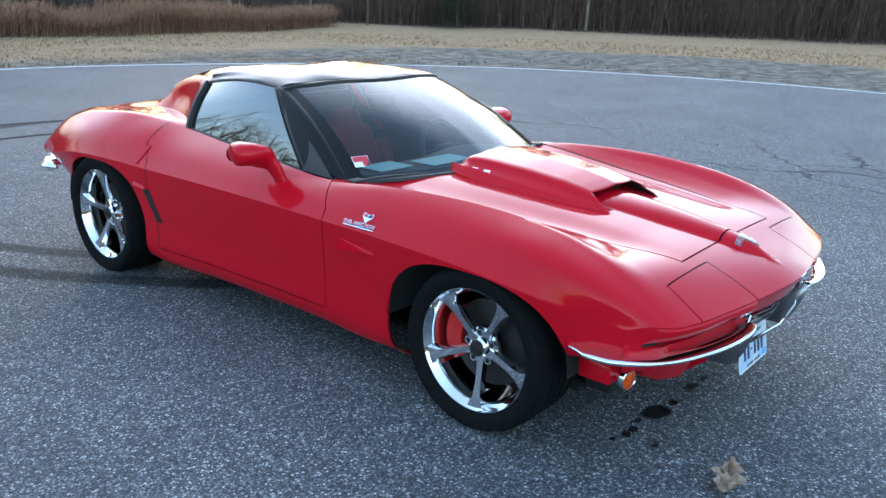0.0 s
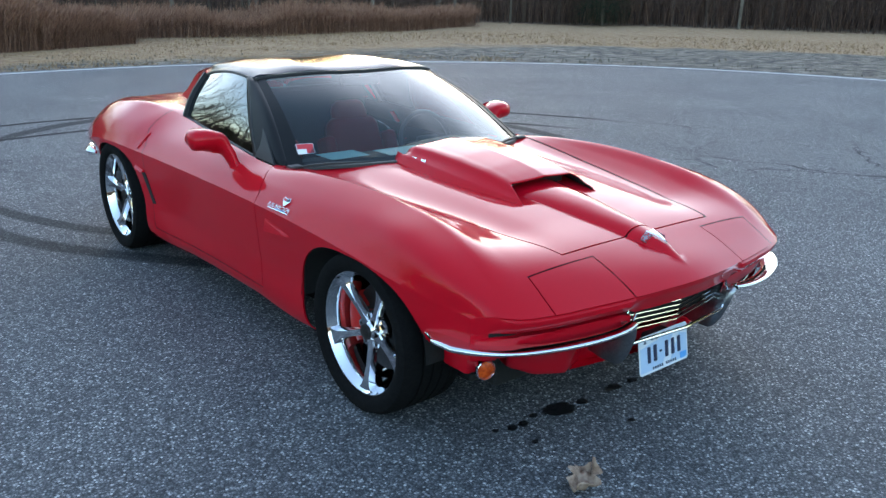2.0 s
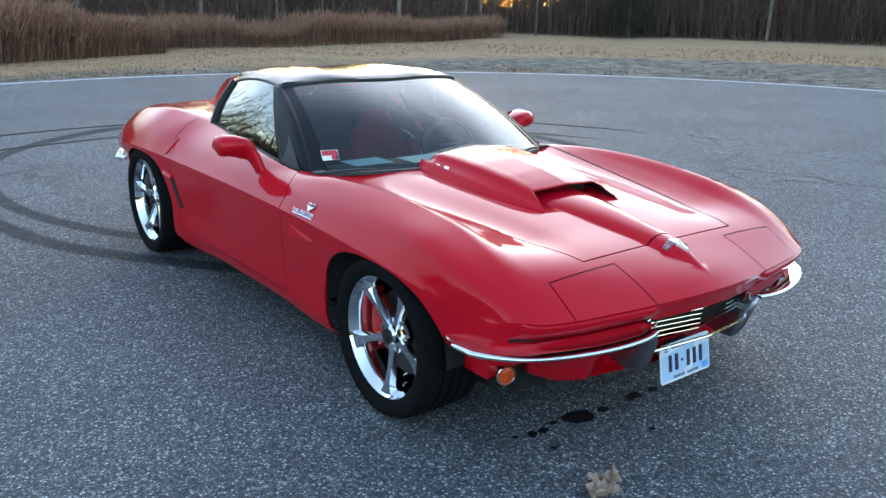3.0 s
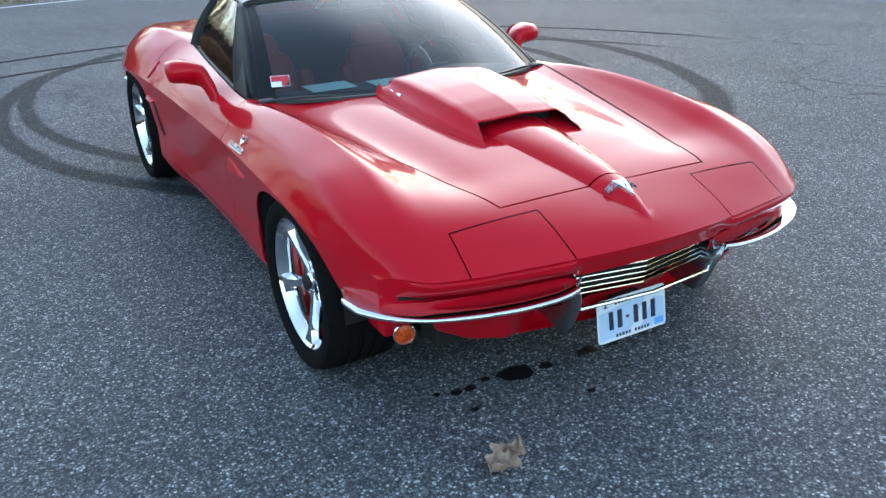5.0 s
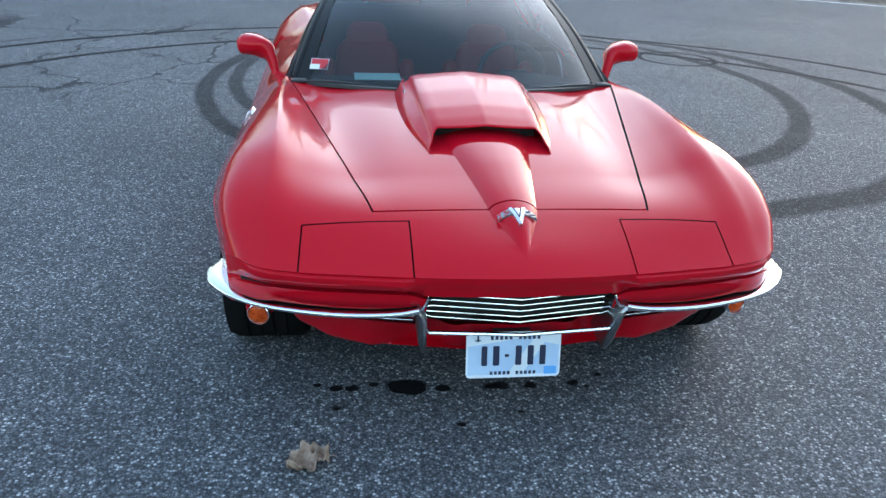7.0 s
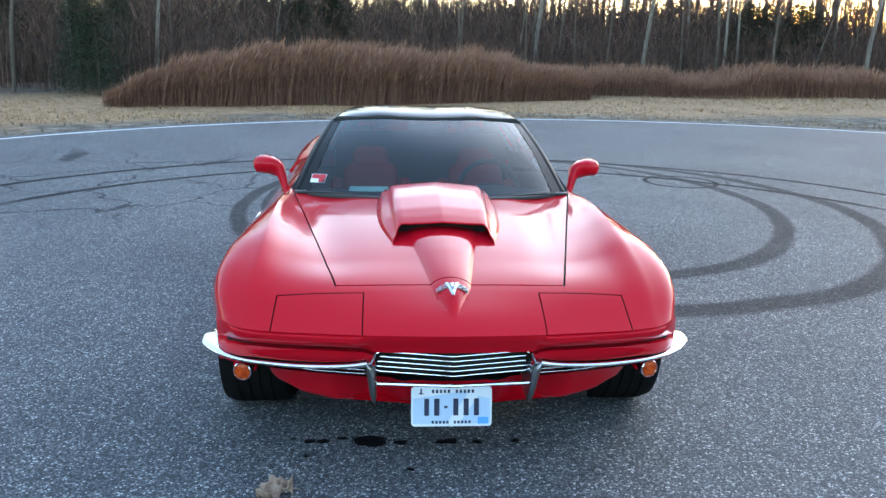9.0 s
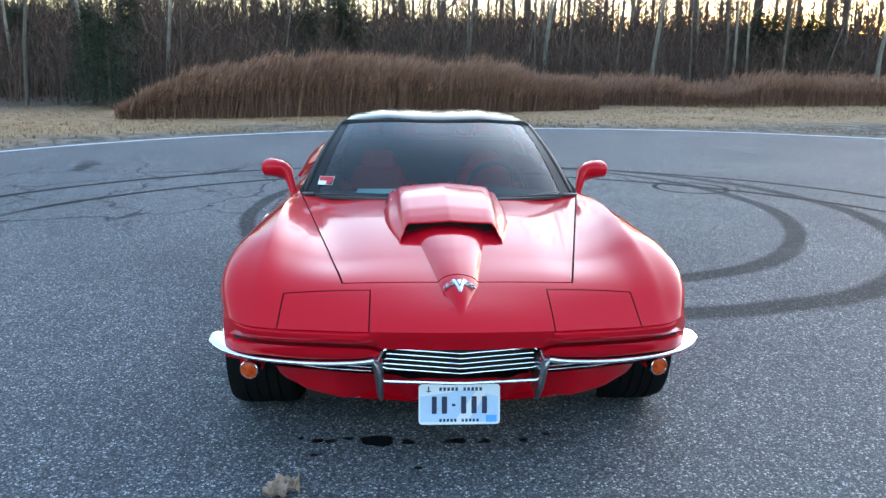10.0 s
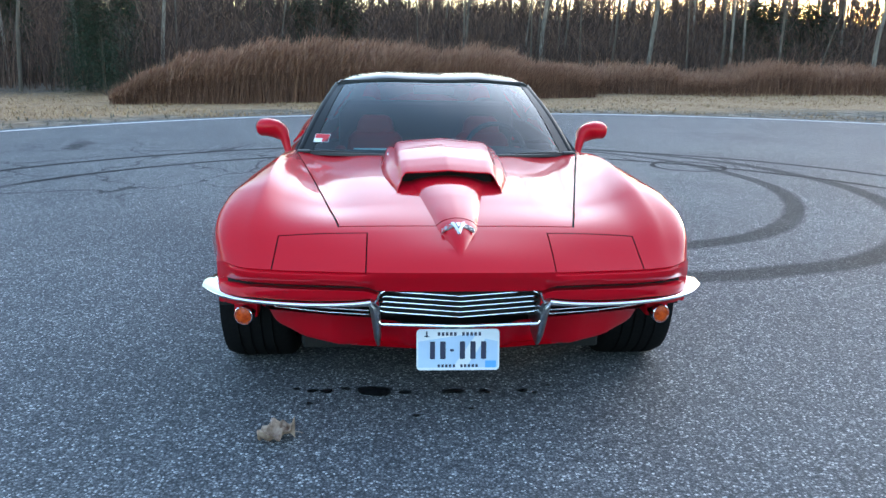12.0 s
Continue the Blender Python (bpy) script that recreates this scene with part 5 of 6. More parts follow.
bm = both_halves(grid([lip, [(p[0] * 1.03, p[1] + 0.035, p[2] - 0.04) for p in lip], [(p[0] * 1.10, p[1] + 0.10, 0.885) for p in lip]]))
bmesh.ops.recalc_face_normals(bm, faces=bm.faces)
part("deck_lip", bm, PAINT, car, "red lip below the fastback glass")

# ---- mirrors ----
def mirror_housing():
    rows = []
    ctr = curve_through([(0.838, 1.200, 0.742), (0.850, 1.212, 0.785), (0.866, 1.236, 0.832), (0.894, 1.268, 0.866), (0.942, 1.300, 0.884), (0.992, 1.326, 0.888), (1.022, 1.338, 0.884)], 30)
    for i, p in enumerate(ctr):
        k = i / 29
        h = float(np.interp(k, (0, 0.12, 0.35, 0.5, 0.65, 0.82, 0.94, 1), (0.024, 0.020, 0.028, 0.048, 0.054, 0.054, 0.044, 0.006)))
        w = float(np.interp(k, (0, 0.12, 0.35, 0.5, 0.65, 0.82, 0.94, 1), (0.048, 0.036, 0.046, 0.082, 0.096, 0.094, 0.070, 0.008)))
        t = Vector(ctr[min(i + 1, 29)] - ctr[max(i - 1, 0)]).normalized()
        f = Vector((0.28, 1, 0)).normalized()
        f = (f - t * f.dot(t)).normalized()
        up = t.cross(f) * -1
        if up.z < 0:
            up = -up
        ring = []
        for a in np.linspace(0, 2 * math.pi, 25)[:-1]:
            ca, sa = math.cos(a), math.sin(a)
            d = math.copysign(abs(ca) ** 0.75, ca) * w * (0.62 if ca > 0 else 1.0)
            ring.append(Vector(p) + f * d + up * (math.copysign(abs(sa) ** 0.85, sa) * h))
        rows.append(ring)
    return capped(grid(rows, closed=True))


for s in (1, -1):
    mh = part("door_mirror", side(mirror_housing(), s), PAINT, car, "red door mirror on a slim stalk")
    g = spin([(0, 0.0005), (0.002, 0.03), (0.0, 0.048)], 24)
    g.transform(Matrix.Translation((s * 0.962, 1.372, 0.885)) @ Matrix.Rotation(radians(90 - s * 12), 4, "Z") @ Matrix.Diagonal((1, 1.2, 0.9, 1)))
    part("mirror_glass", g, CHROME, mh)


# ---- wheels ----
def rim_shape(R, W):
    """The barrel and bright lip of a rim; the outer face looks to +x."""
    return spin([(-W, R * 0.93), (-W, R * 0.99), (-W + 0.012, R * 0.99), (-W + 0.03, R * 0.91), (-0.03, R * 0.90), (-0.012, R * 0.965), (-0.004, R * 0.99), (0.0, R * 1.0), (0.004, R * 0.995), (0.003, R * 0.975), (-0.005, R * 0.955), (-0.022, R * 0.90), (-0.035, R * 0.875), (-0.05, R * 0.868), (-W + 0.03, R * 0.85), (-W, R * 0.90)], 72)


def spoke(R):
    """One broad, twisted spoke that forks slightly towards the rim."""
    rows = []
    for k in np.linspace(0, 1, 15):
        r = 0.030 + (R * 0.955 - 0.030) * k
        w = float(np.interp(k, (0, 0.2, 0.5, 0.78, 0.9, 1), (0.024, 0.017, 0.0155, 0.021, 0.032, 0.052)))
        x = float(np.interp(k, (0, 0.25, 0.6, 0.9, 1), (-0.046, -0.040, -0.026, -0.012, -0.008)))
        lean = 0.12 * k
        pts = [(-w * 1.15, -0.024), (-w * 0.80, 0.0), (w * 0.72, 0.0015), (w * 1.02, -0.010), (w * 1.20, -0.026), (w * 0.5, -0.036), (-w * 0.5, -0.036)]
        ring = []
        for a, d in pts:
            ring.append((x + d, a + math.sin(lean) * r * 0.25, r))
        rows.append(ring)
    return capped(grid(rows, closed=True))


def tyre_shape(R, rim, W):
    """A low tyre with square shoulders and circumferential grooves."""
    out = [(0.010 - 0.004, rim * 0.985), (0.012, rim * 1.01), (0.020, rim + (R - rim) * 0.25), (0.024, rim + (R - rim) * 0.55), (0.018, rim + (R - rim) * 0.80), (0.004, R - 0.010), (-0.012, R - 0.003)]
    grooves = []
    n = 4
    for k in range(n):
        c = -0.012 - (W - 0.024) * (k + 1) / (n + 1)
        grooves += [(c + 0.006, R), (c + 0.0045, R - 0.007), (c - 0.0045, R - 0.007), (c - 0.006, R)]
    back = [(-W + 0.012, R - 0.003), (-W - 0.004, R - 0.012), (-W - 0.018, rim + (R - rim) * 0.6), (-W - 0.01, rim * 0.99)]
    return spin(out + grooves + back, 80)


def wheel(R, rim, W, caliper_side, turn):
    w = new("wheel")
    w.parent = car
    part("tyre", tyre_shape(R, rim, W), RUBBER, w, "low-profile black tyre", sharp=50)
    part("rim", rim_shape(rim, W - 0.02), CHROME, w, "chrome alloy rim")
    for k in range(5):
        b = spoke(rim)
        b.transform(Matrix.Rotation(2 * math.pi * k / 5 + turn, 4, "X"))
        part("spoke", b, CHROME, w, sharp=18)
    hub = spin([(-0.03, 0.001), (-0.026, 0.022), (-0.030, 0.027), (-0.044, 0.034), (-0.062, 0.075), (-0.075, 0.08)], 32)
    part("hub", hub, CHROME, w)
    part("centre_cap", spin([(-0.018, 0.0005), (-0.0185, 0.020), (-0.021, 0.029), (-0.030, 0.033)], 24), IRON, w, "dark centre cap")
    for k in range(5):
        a = 2 * math.pi * (k + 0.5) / 5 + turn
        nut = spin([(-0.034, 0.0005), (-0.034, 0.006), (-0.038, 0.0085), (-0.06, 0.0085)], 6)
        nut.transform(Matrix.Translation((-0.012, 0.057 * math.sin(-a), 0.057 * math.cos(a))))
        part("lug_nut", nut, IRON, w, smooth=False)
        pad = spin([(-0.050, 0.009), (-0.046, 0.011), (-0.046, 0.017), (-0.052, 0.020), (-0.080, 0.020)], 6)
        pad.transform(Matrix.Translation((0, 0.059 * math.sin(-a), 0.059 * math.cos(a))) @ Matrix.Rotation(-a, 4, "X"))
        part("lug_pad", pad, CHROME, w, smooth=False)
    part("brake_disc", spin([(-0.11, 0.06), (-0.11, 0.172), (-0.135, 0.172), (-0.135, 0.06)], 56), IRON, w, "dark iron brake disc")
    rows = []
    for a in np.linspace(-0.62, 0.62, 14):
        ring = []
        for p, r in ((-0.082, 0.120), (-0.076, 0.135), (-0.074, 0.165), (-0.080, 0.192), (-0.10, 0.198), (-0.155, 0.198), (-0.16, 0.12)):
            pinch = 1 - 0.06 * (abs(a) > 0.5)
            ring.append((p - 0.004 * (abs(a) > 0.5), r * pinch * math.cos(a) * caliper_side, r * pinch * math.sin(a)))
        rows.append(ring)
    part("caliper", capped(grid(rows, closed=True)), CALIPER, w, "red brake caliper")
    return w


def set_wheel(w, x, y, z, flip):
    w.matrix_basis = pose(x, y, z) @ (Matrix.Rotation(math.pi, 4, "Z") if flip else Matrix())
    return w


wf = set_wheel(wheel(0.325, 0.248, 0.255, -1, 0.72), 0.928, 0, 0.322, False)
wr_ = set_wheel(wheel(0.342, 0.262, 0.30, 1, 1.42), 0.940, 2.686, 0.339, False)
for base, y, z, x in ((wf, 0, 0.322, 0.928), (wr_, 2.686, 0.339, 0.940)):
    c = copy_thing(base, pose(0, 0, 0))
    c.matrix_basis = pose(-x, y, z) @ Matrix.Rotation(math.pi, 4, "Z")

# wheel wells
for s in (1, -1):
    for front in (True, False):
        cy, a, b = (0.02, 0.425, 0.338) if front else (2.665, 0.425, 0.365)
        ang = np.linspace(0.02 * math.pi, 0.98 * math.pi, 30)
        rows = []
        for x in (0.925, 0.60):
            rows.append([(s * x, cy + a * 1.012 * math.copysign(abs(math.cos(t)) ** 0.77, math.cos(t)), 0.30 + b * 1.012 * math.copysign(abs(math.sin(t)) ** 0.77, math.sin(t))) for t in ang])
        rows.append([(s * 0.60, cy + a * 0.1 * math.cos(t), 0.30 + b * 0.1 * math.sin(t)) for t in ang])
        part("wheel_well", grid(rows), CAVITY, car)
part("floor_pan", box((-0.62, -0.30, 0.135), (0.62, 3.30, 0.17), 0.01), CAVITY, car, smooth=False)

# ---- badges, plate, vents ----
def slab(pts, t=0.004, z=0.0):
    b = bmesh.new()
    f = b.faces.new([b.verts.new((x, y, z)) for x, y in pts])
    r = bmesh.ops.extrude_face_region(b, geom=[f])
    for v in r["geom"]:
        if isinstance(v, bmesh.types.BMVert):
            v.co.z += t
    bmesh.ops.recalc_face_normals(b, faces=b.faces)
    return b


def on_spine(x, y):
    """Height of the raised spine of the nose."""
    w = spine_width(y)
    return float(spline(LINE_CENTRE, y)[0][1]) + spine_height(y) * ridge(x / w)


def draped(corners, lo, hi, n=8):
    """A thin plate over four corners in plan, laid over the spine."""
    a, b, c, d = (np.array(p) for p in corners)
    rows = []
    for u in np.linspace(0, 1, n):
        p, q = a + (b - a) * u, d + (c - d) * u
        row = []
        for v in (0, 0.5, 1):
            r = p + (q - p) * v
            # the plate spans the spine's edge, it does not fall over it
            z = max(on_spine(r[0], r[1]), on_spine(0, r[1]) - 0.020 * (abs(r[0]) / 0.06) ** 1.6)
            row.append((r[0], r[1], z))
        rows.append([(row[0][0], row[0][1], row[0][2] + lo)] + [(x, y, z + hi) for x, y, z in row] + [(row[2][0], row[2][1], row[2][2] + lo)])
    return capped(grid(rows, closed=True))


EY = -0.612
emb = join(draped([(-0.027, EY), (-0.016, EY), (0.001, EY - 0.058), (-0.003, EY - 0.080)], 0.0, 0.010), draped([(0.027, EY), (0.016, EY), (-0.001, EY - 0.058), (0.003, EY - 0.080)], 0.0, 0.010))
emblem = part("hood_emblem", emb, CHROME, car, "chrome pointed emblem with two small flags", smooth=False)
part("emblem_inlay", draped([(-0.017, EY - 0.002), (0.017, EY - 0.002), (0.001, EY - 0.053), (-0.001, EY - 0.053)], 0.0, 0.007), INK, emblem, smooth=False)
part("emblem_inlay", draped([(-0.009, EY - 0.004), (0.009, EY - 0.004), (0.001, EY - 0.036), (-0.001, EY - 0.036)], 0.0, 0.0085), CHROME, emblem, smooth=False)
for s, col in ((-1, STICKER_RED), (1, INK)):
    # flags in the same darkened chrome, to hold down the sky's reflection
    fo = part("emblem_flag", draped([(s * 0.026, EY - 0.001), (s * 0.060, EY - 0.006), (s * 0.060, EY - 0.030), (s * 0.020, EY - 0.026)], 0.0, 0.0060), DIM_CHROME, emblem, smooth=False)
    chk = []
    for i in range(4):
        for j in range(3):
            if (i + j) % 2 and not (s < 0 and i > 1 and j == 1):
                x0, y0 = 0.026 + i * 0.0082, EY - 0.005 - j * 0.0075 - i * 0.0012
                chk.append(draped([(s * x0, y0), (s * (x0 + 0.0078), y0 - 0.001), (s * (x0 + 0.0078), y0 - 0.0066), (s * x0, y0 - 0.006)], 0.004, 0.0082, 2))
    part("flag_check", join(*chk), col, emblem, smooth=False)


def flank_frame(s, y, z):
    """A frame on the upper flank: x along the car towards its nose side, z out of the skin."""
    shp, cre = stretch_at(LINE_SHOULDER, y), stretch_at(LINE_CREASE, y)
    k = (z - cre[2]) / (shp[2] - cre[2])
    p = cre + (shp - cre) * k
    p[0] += 0.006
    up = Vector((s * (shp - cre)[0], 0, (shp - cre)[2])).normalized()
    along = Vector((0, -1, 0)) if s < 0 else Vector((0, 1, 0))
    out = along.cross(up)
    m = Matrix((along, up, out)).transposed().to_4x4()
    m.translation = Vector((s * p[0], y, p[2]))
    return m


for s in (1, -1):
    m = flank_frame(s, 0.572, 0.722)
    d = slab([(-0.030, 0.002), (-0.026, 0.018), (0.0, 0.012), (0.026, 0.018), (0.030, 0.002), (0.0, -0.026)], 0.005)
    d.transform(m)
    fb = part("fender_badge", d, CHROME, car, "chrome crossed-flags badge", smooth=False)
    d = join(slab([(-0.024, 0.003), (-0.021, 0.014), (-0.003, 0.009), (-0.005, -0.002)], 0.002, 0.0052))
    d.transform(m)
    part("badge_inlay", d, STICKER_RED, fb, smooth=False)
    d = slab([(0.024, 0.003), (0.021, 0.014), (0.003, 0.009), (0.005, -0.002)], 0.002, 0.0052)
    d.transform(m)
    part("badge_inlay", d, INK, fb, smooth=False)
    m = flank_frame(s, 0.60, 0.690)
    writing("FUEL INJECTION", 0.024, CHROME, m @ Matrix.Translation((0, 0.004, 0.003)), fb, depth=0.002)
    d = join(box((-0.085, -0.012, 0), (0.088, -0.008, 0.004)))
    d.transform(m)
    part("badge_underline", d, CHROME, fb, smooth=False)
    d = box((-0.02, -0.0085, 0.001), (0.06, -0.0045, 0.0035))
    d.transform(m)
    part("badge_bar", d, BLUE, fb, smooth=False)

    def on_flank(y, z, out=0.0):
        a, b = stretch_at(LINE_CREASE, y), stretch_at(LINE_FLANK, y)
        k = (z - a[2]) / (b[2] - a[2])
        return Vector((s * (a[0] + (b[0] - a[0]) * k + out), y, z))

    # slanted pull let into the flank behind the door
    pull = []
    for yy, zz in ((2.292, 0.778), (2.238, 0.786), (2.262, 0.702), (2.305, 0.700)):
        shp, cre = stretch_at(LINE_SHOULDER, yy), stretch_at(LINE_CREASE, yy)
        kk = (zz - cre[2]) / (shp[2] - cre[2])
        pull.append(Vector((s * (cre[0] + (shp[0] - cre[0]) * kk + 0.010), yy, zz)))
    pull2 = [v + Vector((-s * 0.03, 0, -0.01)) for v in pull]
    part("door_pull", capped(grid([pull2, pull], closed=True)), PAINT, car, smooth=False)
    # cove vent: a shallow wedge whose face leans out
    q = [on_flank(0.715, 0.622, -0.004), on_flank(0.715, 0.565, -0.004), on_flank(0.50, 0.586, 0.0), on_flank(0.50, 0.592, 0.0)]
    q2 = [on_flank(0.712, 0.620, 0.008), on_flank(0.712, 0.570, 0.024), on_flank(0.53, 0.586, 0.012), on_flank(0.53, 0.593, 0.006)]
    part("cove_vent", capped(grid([q, q2], closed=True)), PAINT, car, smooth=False)
    # slot behind the door, ahead of the rear wheel
    q = [on_flank(2.226, 0.572, 0.005), on_flank(2.168, 0.570, 0.005), on_flank(2.082, 0.405, 0.005), on_flank(2.118, 0.400, 0.005)]
    q2 = [v + Vector((-s * 0.03, 0, 0)) for v in q]
    part("side_vent", capped(grid([q2, q], closed=True)), CAVITY, car, "narrow black slot ahead of the rear wheel", smooth=False)
    q = [on_flank(2.30, 0.598, 0.004), on_flank(2.195, 0.582, 0.004), on_flank(2.19, 0.572, 0.022), on_flank(2.29, 0.582, 0.020)]
    q2 = [v + Vector((-s * 0.02, 0, 0)) for v in q]
    part("vent_wing", capped(grid([q2, q], closed=True)), PAINT, car, smooth=False)

# number plate, its writing as plain bars
pm = Matrix.Translation((0, -0.7265, 0.266)) @ Matrix.Rotation(radians(80.2), 4, "X")
def rounded(w, h, r, t, z=0.0):
    pts = []
    for cx, cy, a0 in ((w - r, h - r, 0), (-w + r, h - r, 90), (-w + r, -h + r, 180), (w - r, -h + r, 270)):
        for a in (0, 30, 60, 90):
            pts.append((cx + r * math.cos(radians(a0 + a)), cy + r * math.sin(radians(a0 + a))))
    return slab(pts, t, z)


b = rounded(0.1524, 0.0762, 0.014, 0.003)
b.transform(pm)
plate = part("number_plate", b, WHITE, car, "white and pale blue number plate", smooth=False)
b = slab([(-0.146, -0.066), (-0.02, -0.066), (0.07, 0.062), (-0.146, 0.03)], 0.0006, 0.0031)
b.transform(pm)
part("plate_tint", b, PALE_BLUE, plate, smooth=False)
b = slab([(0.03, -0.066), (0.146, -0.066), (0.146, 0.03), (0.10, 0.04)], 0.0006, 0.0031)
b.transform(pm)
part("plate_tint", b, PALE_BLUE, plate, smooth=False)
for k, (x, w) in enumerate(((-0.094, 0.020), (-0.056, 0.022), (-0.022, 0.010), (0.016, 0.021), (0.055, 0.021), (0.094, 0.021))):
    h = 0.0325 if k != 2 else 0.0045
    b = rounded(w * 0.46 if k != 2 else w * 0.7, h, 0.003, 0.0016, 0.0036)
    b.transform(pm @ Matrix.Translation((x, -0.002, 0)))
    part("plate_bar", b, INK, plate, smooth=False)
for y, x0, x1, h in ((0.058, -0.075, 0.090, 0.0065), (-0.060, -0.075, 0.078, 0.0055)):
    n = 11
    for i in range(n):
        if i == 5:
            continue
        a = x0 + (x1 - x0) * i / n
        b = box((a, y - h, 0.0036), (a + (x1 - x0) / n * 0.62, y + h, 0.0044))
        b.transform(pm)
        part("plate_bar", b, INK, plate, smooth=False)
b = join(box((-0.118, 0.046, 0.0036), (-0.112, 0.068, 0.0044)), box((-0.124, 0.048, 0.0036), (-0.106, 0.051, 0.0044)))
b.transform(pm)
part("plate_mark", b, INK, plate, smooth=False)
b = rounded(0.020, 0.013, 0.002, 0.0012, 0.0036)
b.transform(pm @ Matrix.Translation((0.120, -0.054, 0)))
part("plate_sticker", b, STICKER_BLUE, plate, smooth=False)
part("plate_bracket", box((-0.06, -0.71, 0.21), (0.06, -0.66, 0.33), 0.004), TRIM, plate, smooth=False)

# inspection sticker inside the glass
im = Matrix.Translation((-0.622, 0.903, 0.868)) @ Matrix.Rotation(radians(-14), 4, "Z") @ Matrix.Rotation(radians(42), 4, "X")
b = box((-0.042, -0.030, 0), (0.042, 0.030, 0.001))
b.transform(im)
stk = part("inspection_sticker", b, PAPER, car, "red and white inspection sticker", smooth=False)
b = join(box((-0.039, -0.002, 0.0012), (0.039, 0.027, 0.002)), box((0.004, -0.027, 0.0012), (0.039, -0.002, 0.002)))
b.transform(im)
part("sticker_field", b, STICKER_RED, stk, smooth=False)

# ---- interior ----
def cushion(lo, hi, m=None, r=0.05, taper=0.0):
    b = box(lo, hi, r, 4)
    for v in b.verts:
        v.co.x *= 1 - taper * max(0.0, (v.co.z - lo[2]) / (hi[2] - lo[2])) ** 2
    if m is not None:
        b.transform(m)
    return b


for x in (-0.36, 0.36):
    seat = new("seat")
    seat.parent = car
    tilt = Matrix.Translation((x, 1.88, 0.29)) @ Matrix.Rotation(radians(-18), 4, "X")
    part("seat_cushion", cushion((x - 0.25, 1.38, 0.20), (x + 0.25, 1.90, 0.34)), LEATHER, seat)
    part("backrest", cushion((-0.24, -0.07, 0.0), (0.24, 0.07, 0.54), tilt, 0.065, 0.30), LEATHER, seat, "red leather backrest")
    part("bolster", cushion((-0.27, -0.12, 0.04), (-0.19, 0.04, 0.42), tilt, 0.035), LEATHER, seat)
    part("bolster", cushion((0.19, -0.12, 0.04), (0.27, 0.04, 0.42), tilt, 0.035), LEATHER, seat)
    part("headrest", cushion((-0.14, -0.05, 0.44), (0.14, 0.06, 0.65), tilt, 0.054, 0.25), LEATHER, seat, "red leather headrest")
rows = []
for x in np.linspace(-0.70, 0.70, 29):
    hump = 0.03 * math.exp(-((x - 0.36) / 0.2) ** 2)
    y0 = 0.66 + 0.30 * (x / 0.7) ** 2
    rows.append([(x, y0, 0.775), (x, y0 + 0.10, 0.785 + hump * 0.3), (x, 1.06, 0.785 + hump), (x, 1.14, 0.765 + hump), (x, 1.17, 0.70), (x, 1.16, 0.50)])
part("dashboard", grid(rows), DASH, car, "black dashboard")
ring = [(0.36 + 0.175 * math.cos(a), 1.235 + 0.055 * math.sin(a), 0.755 + 0.165 * math.sin(a)) for a in np.linspace(0, 2 * math.pi, 41)[:-1]]
bm = grid([[Vector(p) + (Vector(p) - Vector((0.36, 1.235, 0.755))).normalized() * (0.014 * math.cos(b)) + Vector((0, 1, -0.32)).normalized() * (0.014 * math.sin(b)) for b in np.linspace(0, 2 * math.pi, 9)[:-1]] for p in ring], closed=True, loop=True)
bmesh.ops.recalc_face_normals(bm, faces=bm.faces)
sw = part("steering_wheel", bm, TRIM, car, "black steering wheel")
part("wheel_hub", join(cushion((0.29, 1.205, 0.715), (0.43, 1.245, 0.795), None, 0.015), box((0.20, 1.22, 0.745), (0.52, 1.235, 0.770), 0.005), box((0.35, 1.20, 0.60), (0.37, 1.23, 0.74), 0.005)), TRIM, sw)
part("inner_mirror", cushion((-0.12, 1.36, 1.085), (0.12, 1.39, 1.135), None, 0.012), TRIM, car, "inside rear-view mirror")
part("cabin_floor", box((-0.72, 0.70, 0.20), (0.72, 2.4, 0.24)), CAVITY, car, smooth=False)
part("rear_bulkhead", box((-0.62, 2.20, 0.24), (0.60, 2.24, 1.00), 0.03), DASH, car, smooth=False)
part("cargo_cover", box((-0.60, 2.24, 0.80), (0.60, 3.00, 0.83), 0.005), DASH, car, smooth=False)
part("console", cushion((-0.10, 1.15, 0.24), (0.10, 2.15, 0.50), None, 0.03), DASH, car)
for x0, x1, y in ((-0.16, 0.14, 0.86), (-0.46, -0.24, 0.93)):
    part("paper_sheet", box((x0, y, 0.792), (x1, y + 0.16, 0.794)), TEAL_PAPER, car, "pale sheet of paper on the dashboard", smooth=False)
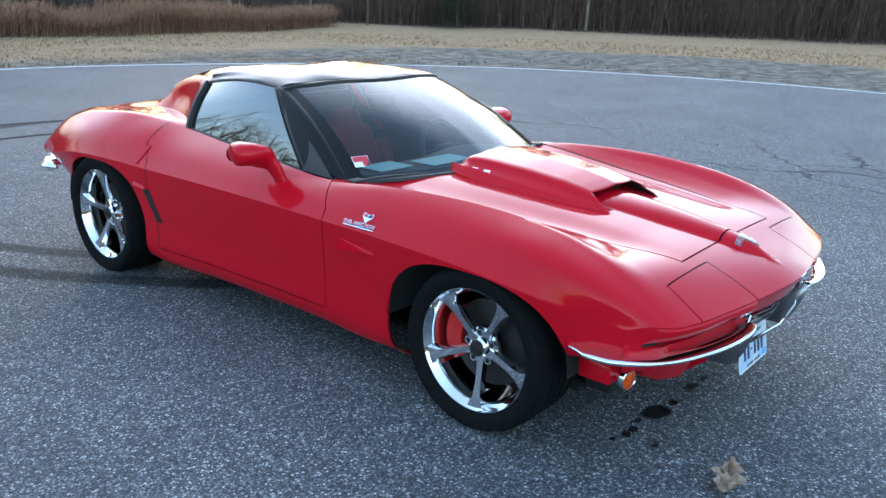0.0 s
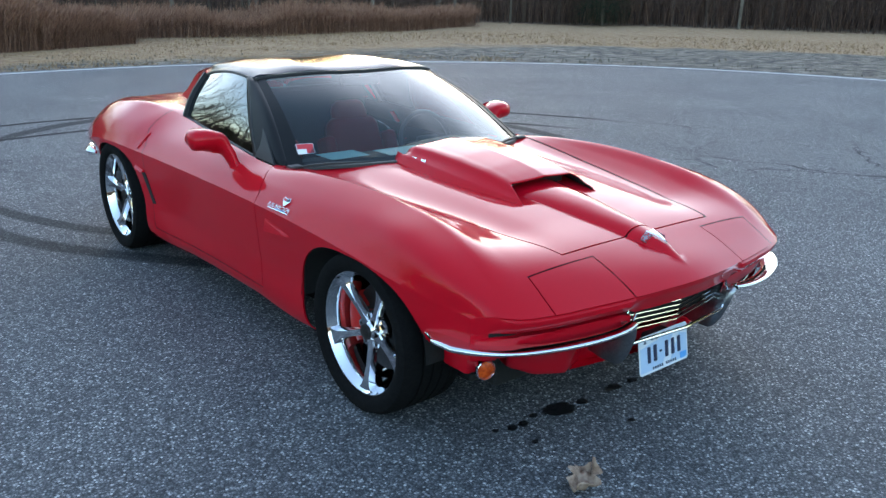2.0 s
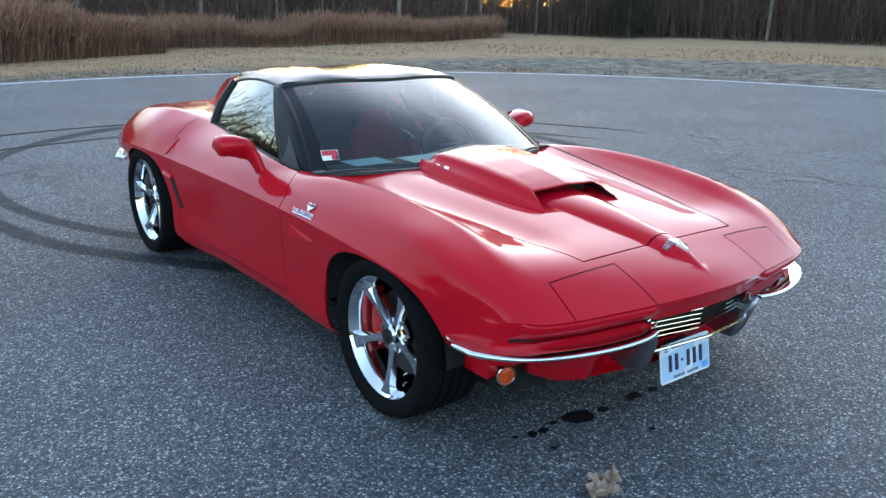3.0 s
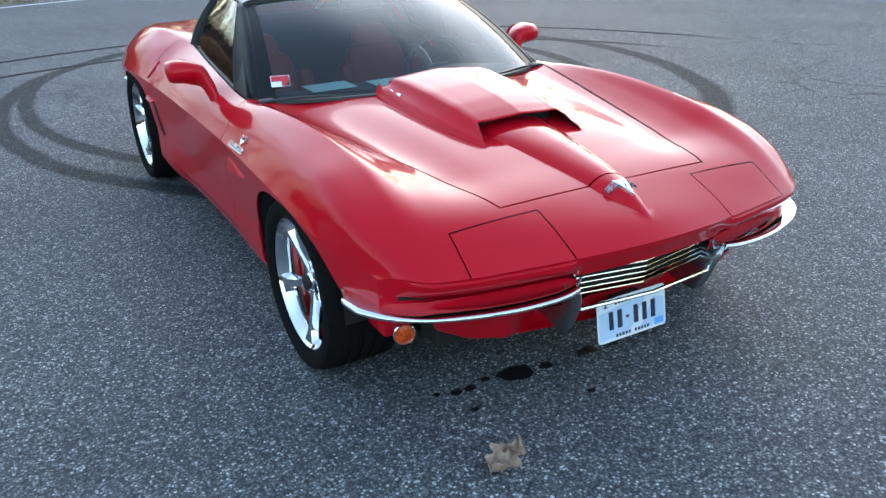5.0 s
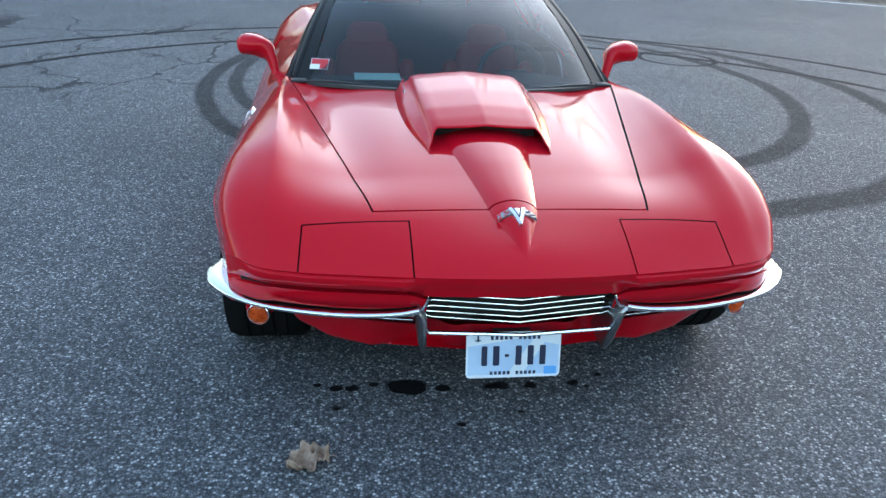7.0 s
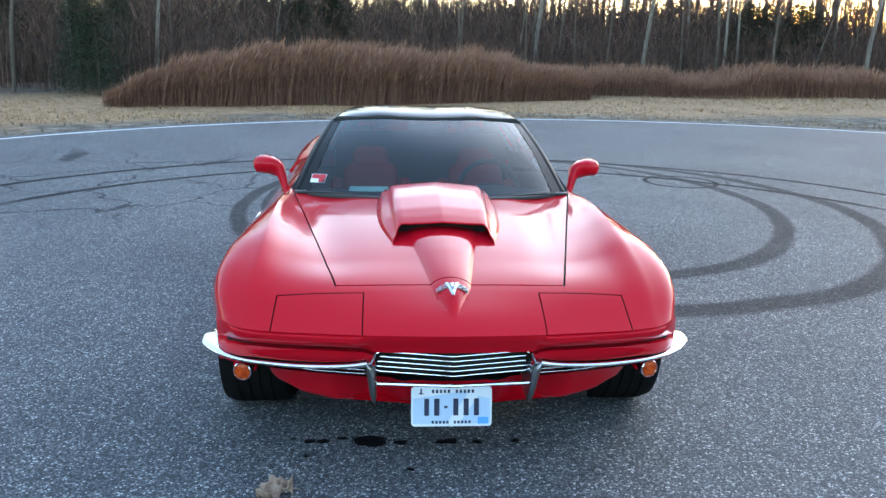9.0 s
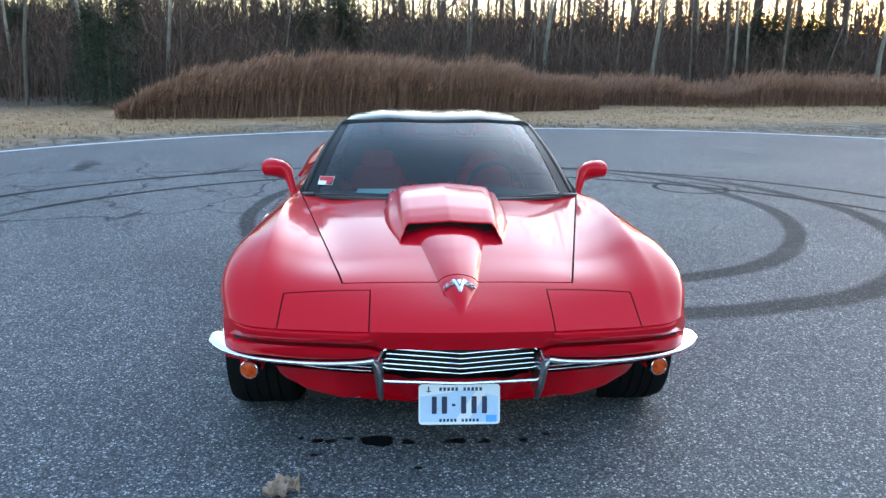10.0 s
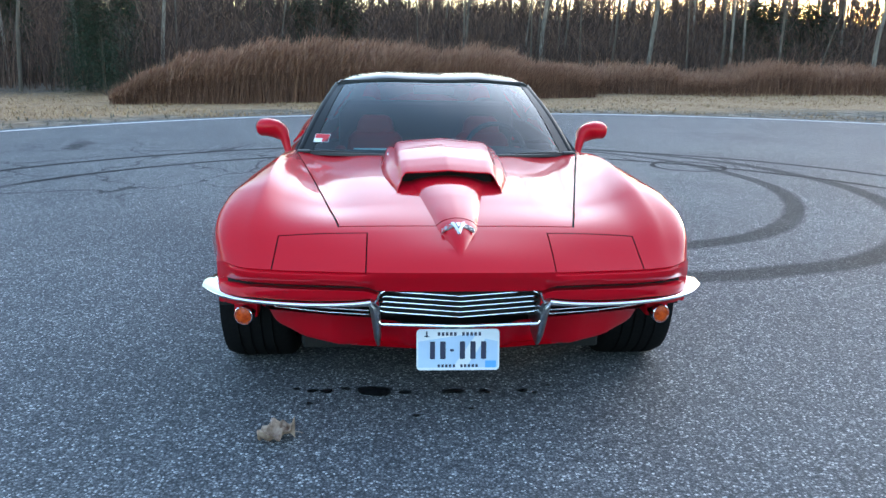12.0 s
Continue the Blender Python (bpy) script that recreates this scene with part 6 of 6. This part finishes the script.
# ---- on the asphalt ----
OIL = mat("wet_oil", (0.008, 0.008, 0.009), 0.30)
wire(OIL, (ramp(OIL, noisy(OIL, 40, 4), ((0.3, (0.25,) * 3), (0.7, (0.55,) * 3))), shader(OIL).inputs["Roughness"]))
DROPS = ((-0.626, -0.457, 0.012), (-0.560, -0.481, 0.020), (-0.504, -0.483, 0.021), (-0.428, -0.462, 0.016), (-0.314, -0.487, 0.058), (-0.187, -0.501, 0.022), (-0.559, -0.600, 0.012), (-0.02, -0.500, 0.020), (0.02, -0.495, 0.026), (0.127, -0.503, 0.020), (0.287, -0.496, 0.018), (0.393, -0.446, 0.012), (-0.151, -0.720, 0.013), (-0.27, -0.33, 0.012), (0.33, -0.52, 0.010), (0.06, -0.66, 0.009))
for i, (x, y, r) in enumerate(DROPS):
    pts = []
    for k in range(20):
        a = 2 * math.pi * k / 20
        q = r * (1 + 0.35 * noise.noise((math.cos(a) * 1.3 + i * 3, math.sin(a) * 1.3, i)))
        pts.append((x + 1.15 * q * math.cos(a), y + 0.9 * q * math.sin(a)))
    b = slab(pts, 0.0012, 0.0018)
    tagged(part("oil_stain", b, OIL, smooth=False), "black oil drip on asphalt below the car's nose", "oil stain", "oil drips")

# a dry curled leaf
LEAF = mat("dry_leaf", (0.3, 0.22, 0.15), 0.7)
wire(LEAF, (ramp(LEAF, noisy(LEAF, 30, 6), ((0.3, (0.15, 0.08, 0.052)), (0.5, (0.33, 0.215, 0.150)), (0.72, (0.50, 0.37, 0.28)))), shader(LEAF).inputs["Base Color"]))
bump(LEAF, noisy(LEAF, 60, 4), 0.6, 0.004)


def dry_leaf():
    rows = []
    for i in range(33):
        u = i / 16 - 1
        w = 0.046 * (1 - abs(u) ** 2.2) ** 0.6 * (1 + 0.30 * math.cos(u * 11)) + 0.001
        row = []
        for j in range(17):
            v = j / 8 - 1
            x, y = u * 0.066, v * w
            z = 0.012 + 0.030 * v * v * (1 + 0.5 * u) + 0.014 * math.sin(u * 4 + v * 2) + 0.022 * noise.noise((u * 2.6, v * 2.2, 2)) + 0.010 * abs(noise.noise((u * 6, v * 5, 9)))
            row.append((x, y, z))
        rows.append(row)
    return grid(rows)


lf = part("fallen_leaf", dry_leaf(), LEAF)
low = min(v.co.z for v in lf.data.vertices)
lf.matrix_basis = pose(-0.643, -0.908, 0.001 - low, 0, 0, 20)
so = lf.modifiers.new("thickness", "SOLIDIFY")
so.thickness = 0.0006
tagged(lf, "dry curled brown leaf lying on asphalt", "leaf")
st = sweep(curve_through([(0.058, 0, 0.016), (0.078, 0.006, 0.012), (0.094, 0.002, 0.004)], 6), ring_section(0.0013, 5))
part("stalk", st, LEAF, lf)
